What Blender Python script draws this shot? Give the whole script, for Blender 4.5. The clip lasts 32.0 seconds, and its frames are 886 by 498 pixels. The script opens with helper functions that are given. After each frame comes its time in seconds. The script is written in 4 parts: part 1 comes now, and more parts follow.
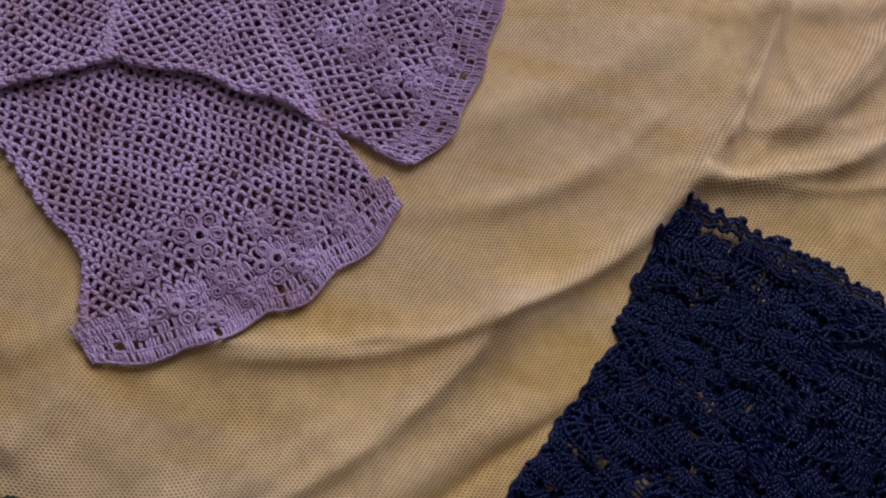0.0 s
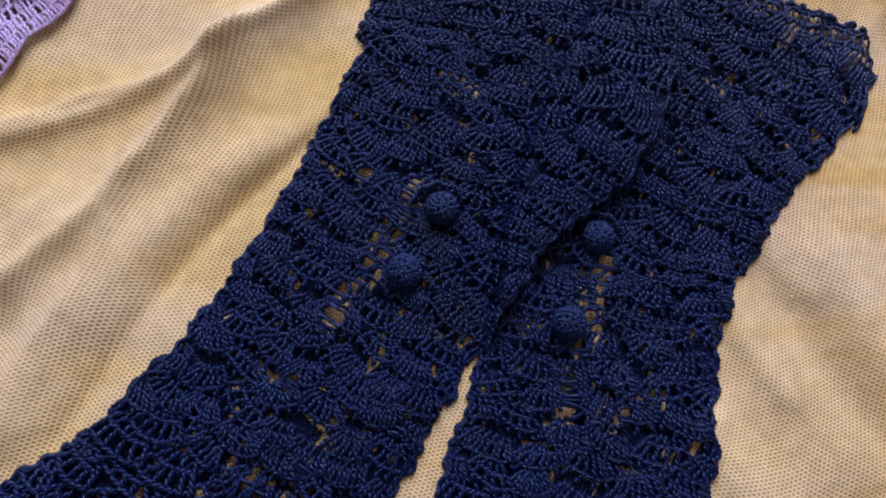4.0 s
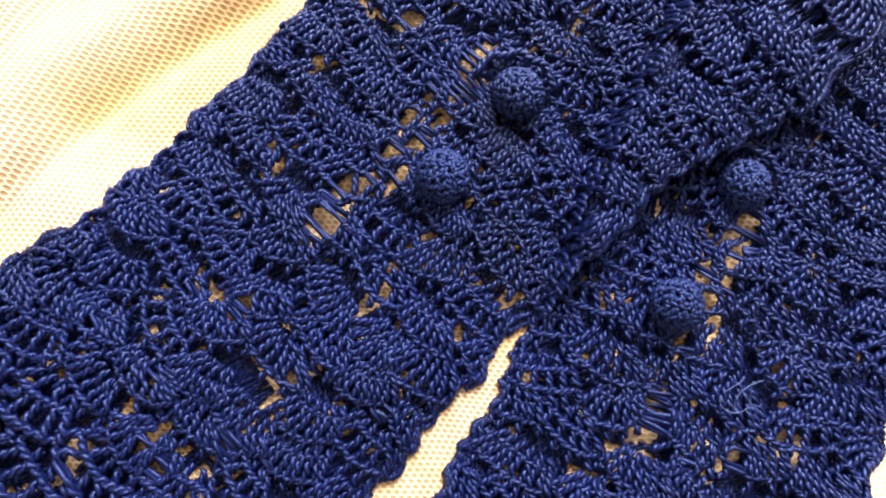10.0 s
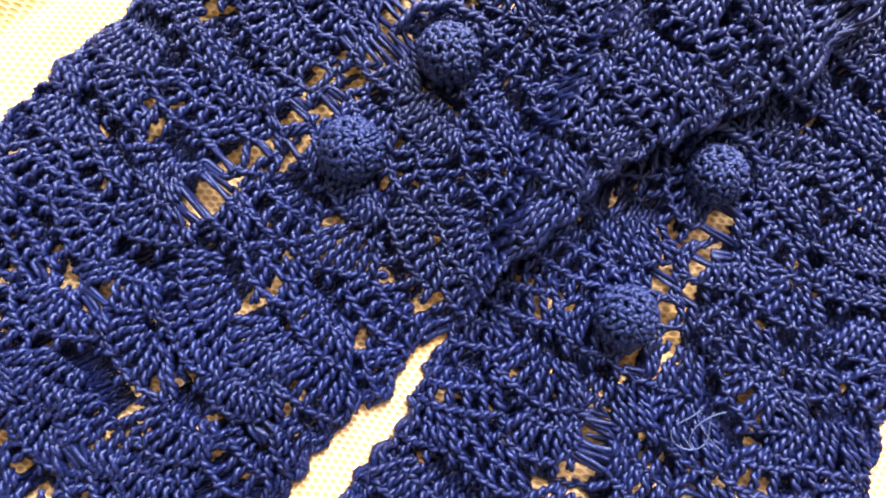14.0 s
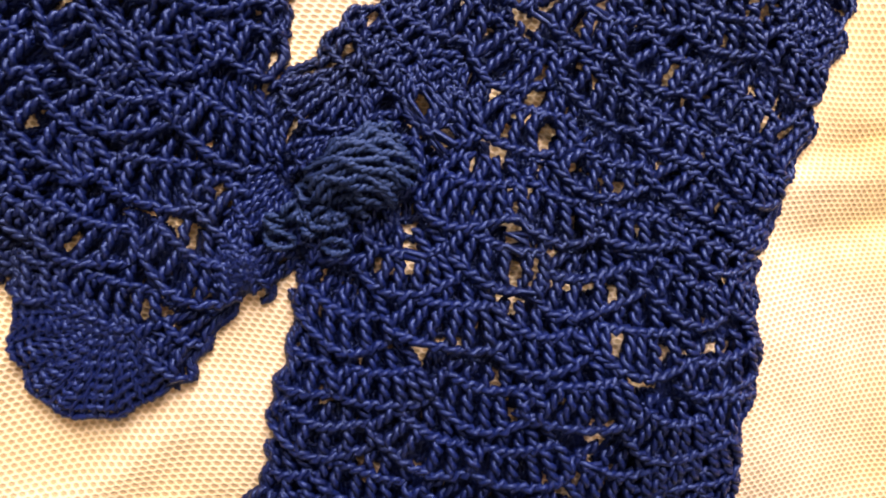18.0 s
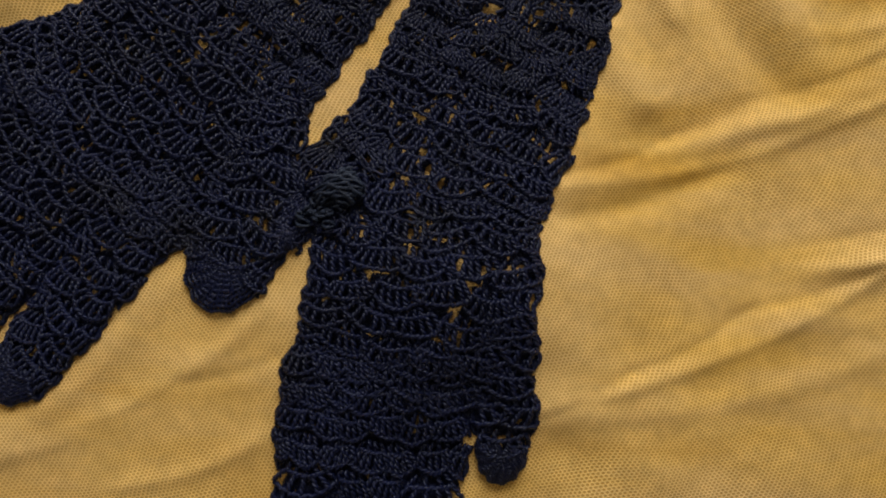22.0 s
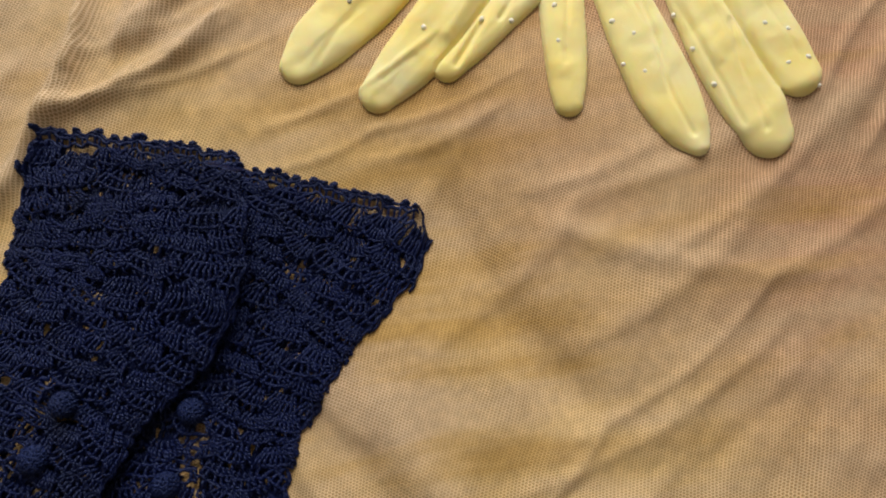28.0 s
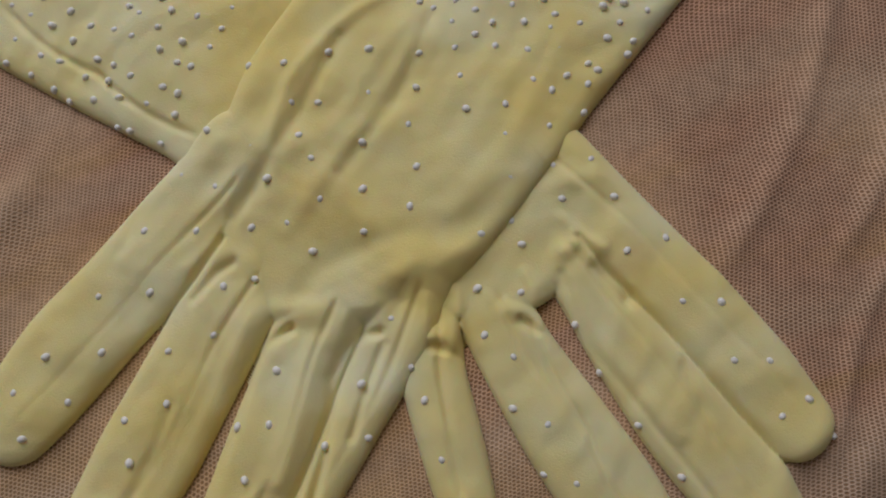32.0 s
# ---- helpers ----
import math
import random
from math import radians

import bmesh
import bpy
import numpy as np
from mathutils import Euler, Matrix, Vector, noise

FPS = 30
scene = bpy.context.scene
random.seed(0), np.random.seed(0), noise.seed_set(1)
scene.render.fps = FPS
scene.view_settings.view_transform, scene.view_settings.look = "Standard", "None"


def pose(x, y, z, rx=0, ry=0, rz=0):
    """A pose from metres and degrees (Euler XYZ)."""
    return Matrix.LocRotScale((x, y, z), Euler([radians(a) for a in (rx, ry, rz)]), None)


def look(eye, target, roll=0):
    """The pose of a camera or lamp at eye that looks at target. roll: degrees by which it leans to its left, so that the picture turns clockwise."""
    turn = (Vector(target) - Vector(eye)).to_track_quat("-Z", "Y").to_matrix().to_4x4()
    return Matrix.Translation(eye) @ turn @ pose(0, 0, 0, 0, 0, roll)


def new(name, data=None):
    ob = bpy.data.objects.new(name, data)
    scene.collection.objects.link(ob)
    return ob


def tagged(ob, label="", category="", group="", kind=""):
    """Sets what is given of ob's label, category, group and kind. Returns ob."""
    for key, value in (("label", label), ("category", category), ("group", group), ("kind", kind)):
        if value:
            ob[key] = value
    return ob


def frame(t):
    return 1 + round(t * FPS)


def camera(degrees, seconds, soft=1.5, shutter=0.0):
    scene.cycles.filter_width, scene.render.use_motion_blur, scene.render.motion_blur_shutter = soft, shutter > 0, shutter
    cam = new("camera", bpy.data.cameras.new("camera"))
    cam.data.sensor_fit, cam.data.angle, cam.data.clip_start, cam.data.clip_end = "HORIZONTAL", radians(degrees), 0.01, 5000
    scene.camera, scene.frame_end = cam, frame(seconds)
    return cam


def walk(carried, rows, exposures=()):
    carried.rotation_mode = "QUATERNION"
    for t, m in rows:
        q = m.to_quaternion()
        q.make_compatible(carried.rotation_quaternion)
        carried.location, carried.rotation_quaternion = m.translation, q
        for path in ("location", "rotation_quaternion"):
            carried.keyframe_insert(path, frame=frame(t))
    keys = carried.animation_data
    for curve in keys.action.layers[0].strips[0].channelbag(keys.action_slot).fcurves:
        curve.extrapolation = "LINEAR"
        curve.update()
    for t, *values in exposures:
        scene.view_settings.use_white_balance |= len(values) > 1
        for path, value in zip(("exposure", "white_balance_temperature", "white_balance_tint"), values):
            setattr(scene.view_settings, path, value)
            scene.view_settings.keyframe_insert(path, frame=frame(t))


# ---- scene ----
# ---- camera and its walk ----
cam = camera(69.8, 32.0, 2.0)
PATH = [
    (0, -0.15931, -0.04252, 0.19844, 11.880, -3.042, 11.077),
    (0.5, -0.13880, -0.05187, 0.20169, 13.679, -2.513, 9.041),
    (1, -0.11962, -0.06142, 0.19936, 14.616, -2.763, 6.861),
    (1.5, -0.10240, -0.06855, 0.19568, 14.784, -2.798, 5.036),
    (2, -0.08833, -0.07713, 0.19249, 15.073, -2.819, 3.374),
    (2.5, -0.08180, -0.08665, 0.18708, 14.831, -2.890, 1.848),
    (3, -0.08275, -0.09762, 0.17870, 14.407, -2.800, 0.421),
    (3.5, -0.08413, -0.10515, 0.17023, 13.639, -2.178, -1.044),
    (4, -0.08241, -0.10892, 0.16228, 11.375, -1.623, -2.373),
    (4.5, -0.08206, -0.11112, 0.15815, 10.277, -1.555, -3.857),
    (6.5, -0.07706, -0.11532, 0.14126, 7.074, -1.251, -1.976),
    (7, -0.07570, -0.11368, 0.13865, 7.500, -1.605, 1.062),
    (7.5, -0.07914, -0.11595, 0.13525, 7.405, -1.718, 2.709),
    (8, -0.08539, -0.11260, 0.13013, 7.027, -1.660, 4.352),
    (8.5, -0.08662, -0.10964, 0.12332, 7.172, -1.208, 6.183),
    (9, -0.08813, -0.10836, 0.11444, 6.318, -1.323, 7.133),
    (9.5, -0.08564, -0.10887, 0.10889, 6.699, -1.026, 7.903),
    (10, -0.08498, -0.10760, 0.10447, 7.220, -1.355, 9.177),
    (10.5, -0.08653, -0.10519, 0.09987, 6.941, -1.542, 10.331),
    (11, -0.08441, -0.10395, 0.09709, 6.799, -2.082, 11.299),
    (11.5, -0.07874, -0.10472, 0.09456, 6.691, -2.594, 11.787),
    (12, -0.07758, -0.10498, 0.09150, 6.342, -2.220, 12.081),
    (12.5, -0.07672, -0.10453, 0.08785, 6.150, -1.816, 12.271),
    (13, -0.07347, -0.10226, 0.08767, 6.871, -1.260, 12.293),
    (13.5, -0.07092, -0.10212, 0.08713, 7.467, -1.459, 11.906),
    (15.5, -0.07501, -0.12588, 0.08664, -0.428, -0.481, 10.723),
    (16, -0.07664, -0.14133, 0.08404, 0.164, -2.839, 9.669),
    (16.5, -0.08122, -0.14786, 0.08323, -5.325, -5.498, 9.254),
    (17, -0.08384, -0.16007, 0.08542, -6.846, -5.401, 8.304),
    (17.5, -0.08695, -0.16948, 0.08928, -6.440, -6.609, 7.410),
    (18, -0.08882, -0.18273, 0.09434, -5.313, -7.090, 6.252),
    (18.5, -0.09135, -0.18933, 0.10213, -4.531, -7.726, 5.093),
    (19, -0.09063, -0.19014, 0.11594, -3.545, -7.539, 4.168),
    (19.5, -0.08376, -0.20896, 0.12228, 4.429, -7.505, 3.087),
    (20, -0.07390, -0.21263, 0.13114, 6.204, -6.507, 2.739),
    (20.5, -0.05930, -0.19991, 0.14818, 0.830, -2.584, 2.711),
    (21, -0.05258, -0.20413, 0.16257, 1.204, 0.640, 3.026),
    (21.5, -0.04944, -0.20637, 0.17771, 3.470, 1.812, 3.273),
    (22, -0.05330, -0.20441, 0.19366, 2.660, 0.982, 3.778),
    (22.5, -0.05935, -0.19881, 0.20497, 2.458, 0.932, 4.218),
    (23, -0.06020, -0.19262, 0.21337, 3.723, 0.731, 4.647),
    (23.5, -0.05599, -0.18388, 0.22248, 4.347, 1.083, 5.008),
    (24, -0.05399, -0.17852, 0.22870, 5.668, 1.478, 5.347),
    (24.5, -0.05132, -0.17069, 0.23415, 6.113, 1.132, 5.536),
    (25, -0.04406, -0.15855, 0.23949, 6.748, 0.838, 5.382),
    (25.5, -0.03063, -0.15030, 0.24190, 8.284, 0.600, 4.561),
    (26, -0.01542, -0.13363, 0.24549, 8.678, -0.929, 2.070),
    (26.5, 0.00206, -0.11389, 0.24070, 7.575, -2.058, -0.932),
    (28.5, 0.06391, -0.06235, 0.21492, 12.427, 1.404, -10.837),
    (29, 0.07209, -0.04621, 0.21358, 13.226, 1.918, -12.875),
    (29.5, 0.08493, -0.02984, 0.21081, 13.853, 1.918, -14.890),
    (30, 0.09259, -0.01407, 0.20500, 13.844, 2.196, -16.726),
    (30.5, 0.10015, 0.00292, 0.19855, 13.304, 2.565, -18.249),
    (31, 0.11061, 0.01885, 0.18753, 13.624, 2.855, -19.696),
    (31.5, 0.12031, 0.03612, 0.17616, 12.829, 2.510, -21.429),
    (32, 0.13057, 0.06373, 0.16609, 7.927, 2.537, -22.565),
]
EXPOSURES = [(0, -1.36, 5700, 16), (1, -1.2, 5700, 18), (2, -0.96, 5500, 17), (3, -0.66, 5250, 19), (4, -0.34, 5200, 18), (7, 0.35, 5150, 14), (8, 0.65, 5450, 17), (9, 1.02, 5600, 20), (13, 2.15, 6100, 20), (16, 1.5, 6500, 22),
             (18, 1.05, 5950, 23), (19, 0.55, 6900, 8), (20, -0.12, 9000, -2), (21, -0.58, 10300, -3), (22, -0.72, 10300, -2), (23, -0.72, 9000, -1), (25, -0.63, 7700, 2), (26, -0.6, 7200, 4), (29, -1.14, 6150, 11), (30, -1.55, 6350, 11), (31, -1.85, 5950, 13), (32, -2.08, 5450, 19)]
walk(cam, [(t, pose(*p)) for t, *p in PATH], EXPOSURES)

# ---- world and light ----
world = bpy.data.worlds.new("world")
scene.world = world
world.use_nodes = True
wn = world.node_tree
sky = wn.nodes.new("ShaderNodeTexSky")
sky.sky_type, sky.sun_disc = "NISHITA", False
sky.sun_elevation, sky.sun_rotation = radians(40), radians(10)
wn.links.new(sky.outputs[0], wn.nodes["Background"].inputs[0])
wn.nodes["Background"].inputs[1].default_value = 0.1
# area lamp for daylight from an unseen, assumed window; shadows gave its direction
window_light = bpy.data.lights.new("window_light", "AREA")
window_light.shape, window_light.size, window_light.size_y = "RECTANGLE", 1.2, 0.9
window_light.energy, window_light.color = 44.0, (1.0, 0.96, 0.92)
lamp = new("window_light", window_light)
lamp.matrix_world = look((0.1, 1.13, 0.85), (0.0, -0.05, 0.0))

MM = 0.001
BASE = -3.0          # mean level of the cloth, mm


# ---- materials ----
def shader(name, rough=0.8, sheen=0.0):
    m = bpy.data.materials.new(name)
    m.use_nodes = True
    t = m.node_tree
    b = t.nodes["Principled BSDF"]
    b.inputs["Roughness"].default_value = rough
    b.inputs["Sheen Weight"].default_value = sheen
    b.inputs["Specular IOR Level"].default_value = 0.22
    return m, t, b


def node(t, kind, **values):
    n = t.nodes.new(kind)
    for k, v in values.items():
        n.inputs[k.replace("_", " ")].default_value = v
    return n


def ramp(t, source, stops):
    r = t.nodes.new("ShaderNodeValToRGB")
    while len(r.color_ramp.elements) < len(stops):
        r.color_ramp.elements.new(0.5)
    for e, (p, c) in zip(r.color_ramp.elements, stops):
        e.position, e.color = p, (*c, 1)
    t.links.new(source, r.inputs[0])
    return r


def mix(t, kind, fac, a, b):
    n = t.nodes.new("ShaderNodeMix")
    n.data_type, n.blend_type = "RGBA", kind
    for value, slot in ((fac, 0), (a, 6), (b, 7)):
        if isinstance(value, (int, float)):
            n.inputs[slot].default_value = value
        elif isinstance(value, tuple):
            n.inputs[slot].default_value = (*value, 1)
        else:
            t.links.new(value, n.inputs[slot])
    return n.outputs[2]


def place(t):
    return t.nodes.new("ShaderNodeTexCoord").outputs["Object"]


def noise_tex(t, at, scale, detail=3.0):
    n = node(t, "ShaderNodeTexNoise", Scale=scale, Detail=detail)
    t.links.new(at, n.inputs["Vector"])
    return n


def bump(t, b, height, strength, distance):
    n = node(t, "ShaderNodeBump", Strength=strength, Distance=distance)
    t.links.new(height, n.inputs["Height"])
    t.links.new(n.outputs[0], b.inputs["Normal"])
    return n


def yarn(name, dark, light, rough=0.7, sheen=0.25, worn_or_shaded=None, gloss=0.22):
    """Cotton yarn: patches of tone, fine fibres along it, a faded or painted-shading patch here and there."""
    m, t, b = shader(name, rough, sheen)
    b.inputs["Specular IOR Level"].default_value = gloss
    at = place(t)
    big = noise_tex(t, at, 60, 3)
    fine = noise_tex(t, at, 2600, 2)
    c = ramp(t, big.outputs["Fac"], [(0.3, dark), (0.72, light)]).outputs[0]
    f = ramp(t, fine.outputs["Fac"], [(0.3, (0.55, 0.55, 0.55)), (0.7, (1.25, 1.25, 1.25))]).outputs[0]
    c = mix(t, "MULTIPLY", 1.0, c, f)
    if worn_or_shaded:
        patch = noise_tex(t, at, 34, 4)
        k = ramp(t, patch.outputs["Fac"], [(0.58, (0, 0, 0)), (0.74, (0.7, 0.7, 0.7))]).outputs[0]
        c = mix(t, "MIX", k, c, worn_or_shaded)
    t.links.new(c, b.inputs["Base Color"])
    bump(t, b, fine.outputs["Fac"], 0.5, 0.0002)
    return m


# plain navy's dull brownish patches paint uneven shading into the yarn
NAVY = yarn("navy_cotton", (0.0026, 0.0050, 0.033), (0.0048, 0.0090, 0.056), 0.42, 0.0, (0.006, 0.007, 0.018), 0.42)
NAVY_WORN = yarn("navy_cotton_faded", (0.009, 0.016, 0.050), (0.015, 0.026, 0.068), 0.5, 0.0, (0.026, 0.038, 0.066), 0.4)
NAVY_FELTED = yarn("navy_cotton_felted", (0.005, 0.0095, 0.048), (0.009, 0.0165, 0.074), 0.5, 0.0, None, 0.45)
for dyed in (NAVY, NAVY_WORN, NAVY_FELTED):
    dyed.node_tree.nodes["Principled BSDF"].inputs["Specular Tint"].default_value = (0.5, 0.62, 1.0, 1)
LAVENDER = yarn("lavender_cotton", (0.40, 0.25, 0.40), (0.60, 0.45, 0.73), 0.85, 0.1, (0.34, 0.18, 0.20))
# same lavender yarn with the shade behind the net put into its colour
LAVENDER_SHADED = yarn("lavender_cotton_shaded", (0.09, 0.04, 0.08), (0.15, 0.07, 0.12), 0.9, 0.1)
THREAD = yarn("pale_blue_thread", (0.04, 0.06, 0.14), (0.07, 0.10, 0.2), 0.7, 0.0)
GREEN = yarn("dark_green_cotton", (0.012, 0.035, 0.022), (0.02, 0.055, 0.035), 0.8, 0.2)


def tulle():
    """Sheer knitted net over a lining: honeycomb cells 1.6 mm wide, tint streaked where layers overlap and paler with
    height.
    """
    m, t, b = shader("peach_tulle", 0.85, 0.15)
    at = place(t)
    warp = noise_tex(t, at, 11, 2)
    wv = node(t, "ShaderNodeVectorMath")
    wv.operation = "MULTIPLY_ADD"
    t.links.new(warp.outputs["Color"], wv.inputs[0])
    wv.inputs[1].default_value = (0.02, 0.02, 0)
    t.links.new(at, wv.inputs[2])
    turn = t.nodes.new("ShaderNodeMapping")
    turn.inputs["Rotation"].default_value = (0, 0, radians(-14))
    turn.inputs["Scale"].default_value = (740, 1040, 1)
    t.links.new(wv.outputs[0], turn.inputs[0])

    def vec(kind, *ins):
        n = t.nodes.new("ShaderNodeVectorMath")
        n.operation = kind
        for k, value in enumerate(ins):
            if isinstance(value, tuple):
                n.inputs[k].default_value = value
            else:
                t.links.new(value, n.inputs[k])
        return n

    def num(kind, *ins):
        n = t.nodes.new("ShaderNodeMath")
        n.operation = kind
        for k, value in enumerate(ins):
            if isinstance(value, (int, float)):
                n.inputs[k].default_value = value
            else:
                t.links.new(value, n.inputs[k])
        return n.outputs[0]

    # the nearer of two staggered grids of cell centres gives a honeycomb
    step, half = (1.0, 1.732, 1.0), (0.5, 0.866, 0.5)
    ga = vec("SUBTRACT", vec("WRAP", turn.outputs[0], step, (0.0, 0.0, 0.0)).outputs[0], half).outputs[0]
    gb = vec("SUBTRACT", vec("WRAP", vec("ADD", turn.outputs[0], half).outputs[0], step, (0.0, 0.0, 0.0)).outputs[0], half).outputs[0]
    ga, gb = vec("MULTIPLY", ga, (1.0, 1.0, 0.0)).outputs[0], vec("MULTIPLY", gb, (1.0, 1.0, 0.0)).outputs[0]
    nearer = num("GREATER_THAN", vec("LENGTH", ga).outputs["Value"], vec("LENGTH", gb).outputs["Value"])
    pick = t.nodes.new("ShaderNodeMix")
    pick.data_type = "VECTOR"
    t.links.new(nearer, pick.inputs[0])
    t.links.new(ga, pick.inputs[4])
    t.links.new(gb, pick.inputs[5])
    gv = vec("ABSOLUTE", pick.outputs[1]).outputs[0]
    six = num("MAXIMUM", vec("DOT_PRODUCT", gv, (0.5, 0.866, 0.0)).outputs["Value"], vec("DOT_PRODUCT", gv, (1.0, 0.0, 0.0)).outputs["Value"])
    ring = t.nodes.new("ShaderNodeMapRange")
    ring.interpolation_type = "SMOOTHSTEP"
    t.links.new(six, ring.inputs[0])
    for slot, value in ((1, 0.20), (2, 0.46)):
        ring.inputs[slot].default_value = value
    strand = ring.outputs[0]
    big = noise_tex(t, at, 7, 4)
    tint = ramp(t, big.outputs["Fac"], [(0.34, (0.70, 0.47, 0.15)), (0.5, (0.77, 0.55, 0.25)), (0.66, (0.74, 0.54, 0.34))]).outputs[0]
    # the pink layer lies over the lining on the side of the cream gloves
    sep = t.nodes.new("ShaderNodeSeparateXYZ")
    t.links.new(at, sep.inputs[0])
    side = t.nodes.new("ShaderNodeMath")
    side.operation = "ADD"
    t.links.new(sep.outputs[0], side.inputs[0])
    t.links.new(sep.outputs[1], side.inputs[1])
    k = ramp(t, side.outputs[0], [(0.0, (0, 0, 0)), (0.22, (1, 1, 1))]).outputs[0]
    k = mix(t, "MULTIPLY", 1.0, k, ramp(t, noise_tex(t, wv.outputs[0], 15, 3).outputs["Fac"], [(0.36, (0.45, 0.45, 0.45)), (0.56, (1, 1, 1))]).outputs[0])
    tint = mix(t, "MIX", k, tint, (0.72, 0.44, 0.27))
    # streaks where several sheer layers lie over one another
    along = t.nodes.new("ShaderNodeMapping")
    along.inputs["Rotation"].default_value = (0, 0, radians(-24))
    along.inputs["Scale"].default_value = (7, 46, 1)
    t.links.new(wv.outputs[0], along.inputs[0])
    streak = noise_tex(t, along.outputs[0], 1.0, 4)
    pale = ramp(t, streak.outputs["Fac"], [(0.47, (0, 0, 0)), (0.64, (0.7, 0.7, 0.7))]).outputs[0]
    tint = mix(t, "MIX", pale, tint, (0.73, 0.55, 0.36))
    gold = ramp(t, streak.outputs["Fac"], [(0.34, (0.85, 0.85, 0.85)), (0.47, (0, 0, 0))]).outputs[0]
    tint = mix(t, "MIX", gold, tint, (0.63, 0.40, 0.12))
    # the net shows most where it stands off the lining
    flat = ramp(t, noise_tex(t, at, 16, 3).outputs["Fac"], [(0.36, (0.6, 0.6, 0.6)), (0.52, (0, 0, 0))]).outputs[0]
    deep = mix(t, "MIX", flat, (0.54, 0.46, 0.31), (0.80, 0.73, 0.62))
    deep = mix(t, "MIX", k, deep, mix(t, "MIX", flat, (0.38, 0.31, 0.23), (0.74, 0.66, 0.56)))
    # the net is paler the higher it lies, towards the crests of folds
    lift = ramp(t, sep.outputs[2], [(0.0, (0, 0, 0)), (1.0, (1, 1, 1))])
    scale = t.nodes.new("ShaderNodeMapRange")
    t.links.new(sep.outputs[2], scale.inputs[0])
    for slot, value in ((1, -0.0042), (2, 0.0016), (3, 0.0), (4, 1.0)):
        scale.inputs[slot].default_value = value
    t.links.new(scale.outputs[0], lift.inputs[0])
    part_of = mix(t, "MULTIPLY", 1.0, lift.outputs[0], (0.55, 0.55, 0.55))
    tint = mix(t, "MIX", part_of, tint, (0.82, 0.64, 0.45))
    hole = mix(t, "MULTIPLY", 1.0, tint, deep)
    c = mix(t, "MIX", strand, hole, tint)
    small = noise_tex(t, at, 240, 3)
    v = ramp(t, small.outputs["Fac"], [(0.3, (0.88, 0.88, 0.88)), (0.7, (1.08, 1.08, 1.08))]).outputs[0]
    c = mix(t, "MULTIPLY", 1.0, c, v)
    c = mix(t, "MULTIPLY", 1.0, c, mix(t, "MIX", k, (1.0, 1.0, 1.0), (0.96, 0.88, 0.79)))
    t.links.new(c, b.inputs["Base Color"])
    bump(t, b, strand, 0.4, 0.0004)
    return m


def jersey():
    m, t, b = shader("cream_cotton_jersey", 1.0, 0.4)
    b.inputs["Sheen Roughness"].default_value = 0.6
    b.inputs["Sheen Tint"].default_value = (1.0, 0.93, 0.62, 1)
    b.inputs["Specular IOR Level"].default_value = 0.08
    b.inputs["Subsurface Weight"].default_value = 0.35
    b.inputs["Subsurface Radius"].default_value = (1.0, 0.6, 0.2)
    b.inputs["Subsurface Scale"].default_value = 0.003
    at = place(t)
    big = noise_tex(t, at, 22, 4)
    c = ramp(t, big.outputs["Fac"], [(0.34, (0.97, 0.755, 0.225)), (0.5, (0.98, 0.82, 0.33)), (0.66, (0.99, 0.89, 0.48))]).outputs[0]
    stain = noise_tex(t, at, 48, 3)
    k = ramp(t, stain.outputs["Fac"], [(0.62, (0, 0, 0)), (0.8, (0.5, 0.5, 0.5))]).outputs[0]
    c = mix(t, "MIX", k, c, (0.68, 0.53, 0.20))
    t.links.new(c, b.inputs["Base Color"])
    fine = noise_tex(t, at, 2400, 2)
    soft = noise_tex(t, at, 55, 2)
    both = t.nodes.new("ShaderNodeMath")
    both.operation = "MULTIPLY_ADD"
    t.links.new(soft.outputs["Fac"], both.inputs[0])
    both.inputs[1].default_value = 12.0
    t.links.new(fine.outputs["Fac"], both.inputs[2])
    bump(t, b, both.outputs[0], 0.5, 0.0003)
    return m


def pearl():
    m, t, b = shader("pearl_bead", 0.3)
    b.inputs["Base Color"].default_value = (1.0, 0.93, 0.74, 1)
    b.inputs["Subsurface Weight"].default_value = 0.4
    b.inputs["Subsurface Radius"].default_value = (0.002, 0.002, 0.0018)
    b.inputs["Subsurface Scale"].default_value = 1.0
    b.inputs["Specular IOR Level"].default_value = 0.35
    return m


def plain(name, colour, scale, rough=0.9):
    m, t, b = shader(name, rough)
    n = noise_tex(t, place(t), scale, 4)
    c = ramp(t, n.outputs["Fac"], [(0.3, tuple(v * 0.9 for v in colour)), (0.7, colour)]).outputs[0]
    t.links.new(c, b.inputs["Base Color"])
    bump(t, b, n.outputs["Fac"], 0.1, 0.002)
    return m


TULLE, JERSEY, PEARL = tulle(), jersey(), pearl()
PLASTER, BOARDS, TICKING = plain("white_plaster", (0.78, 0.75, 0.70), 9), plain("oak_floor", (0.30, 0.20, 0.12), 6, 0.5), plain("white_ticking", (0.72, 0.70, 0.66), 30)


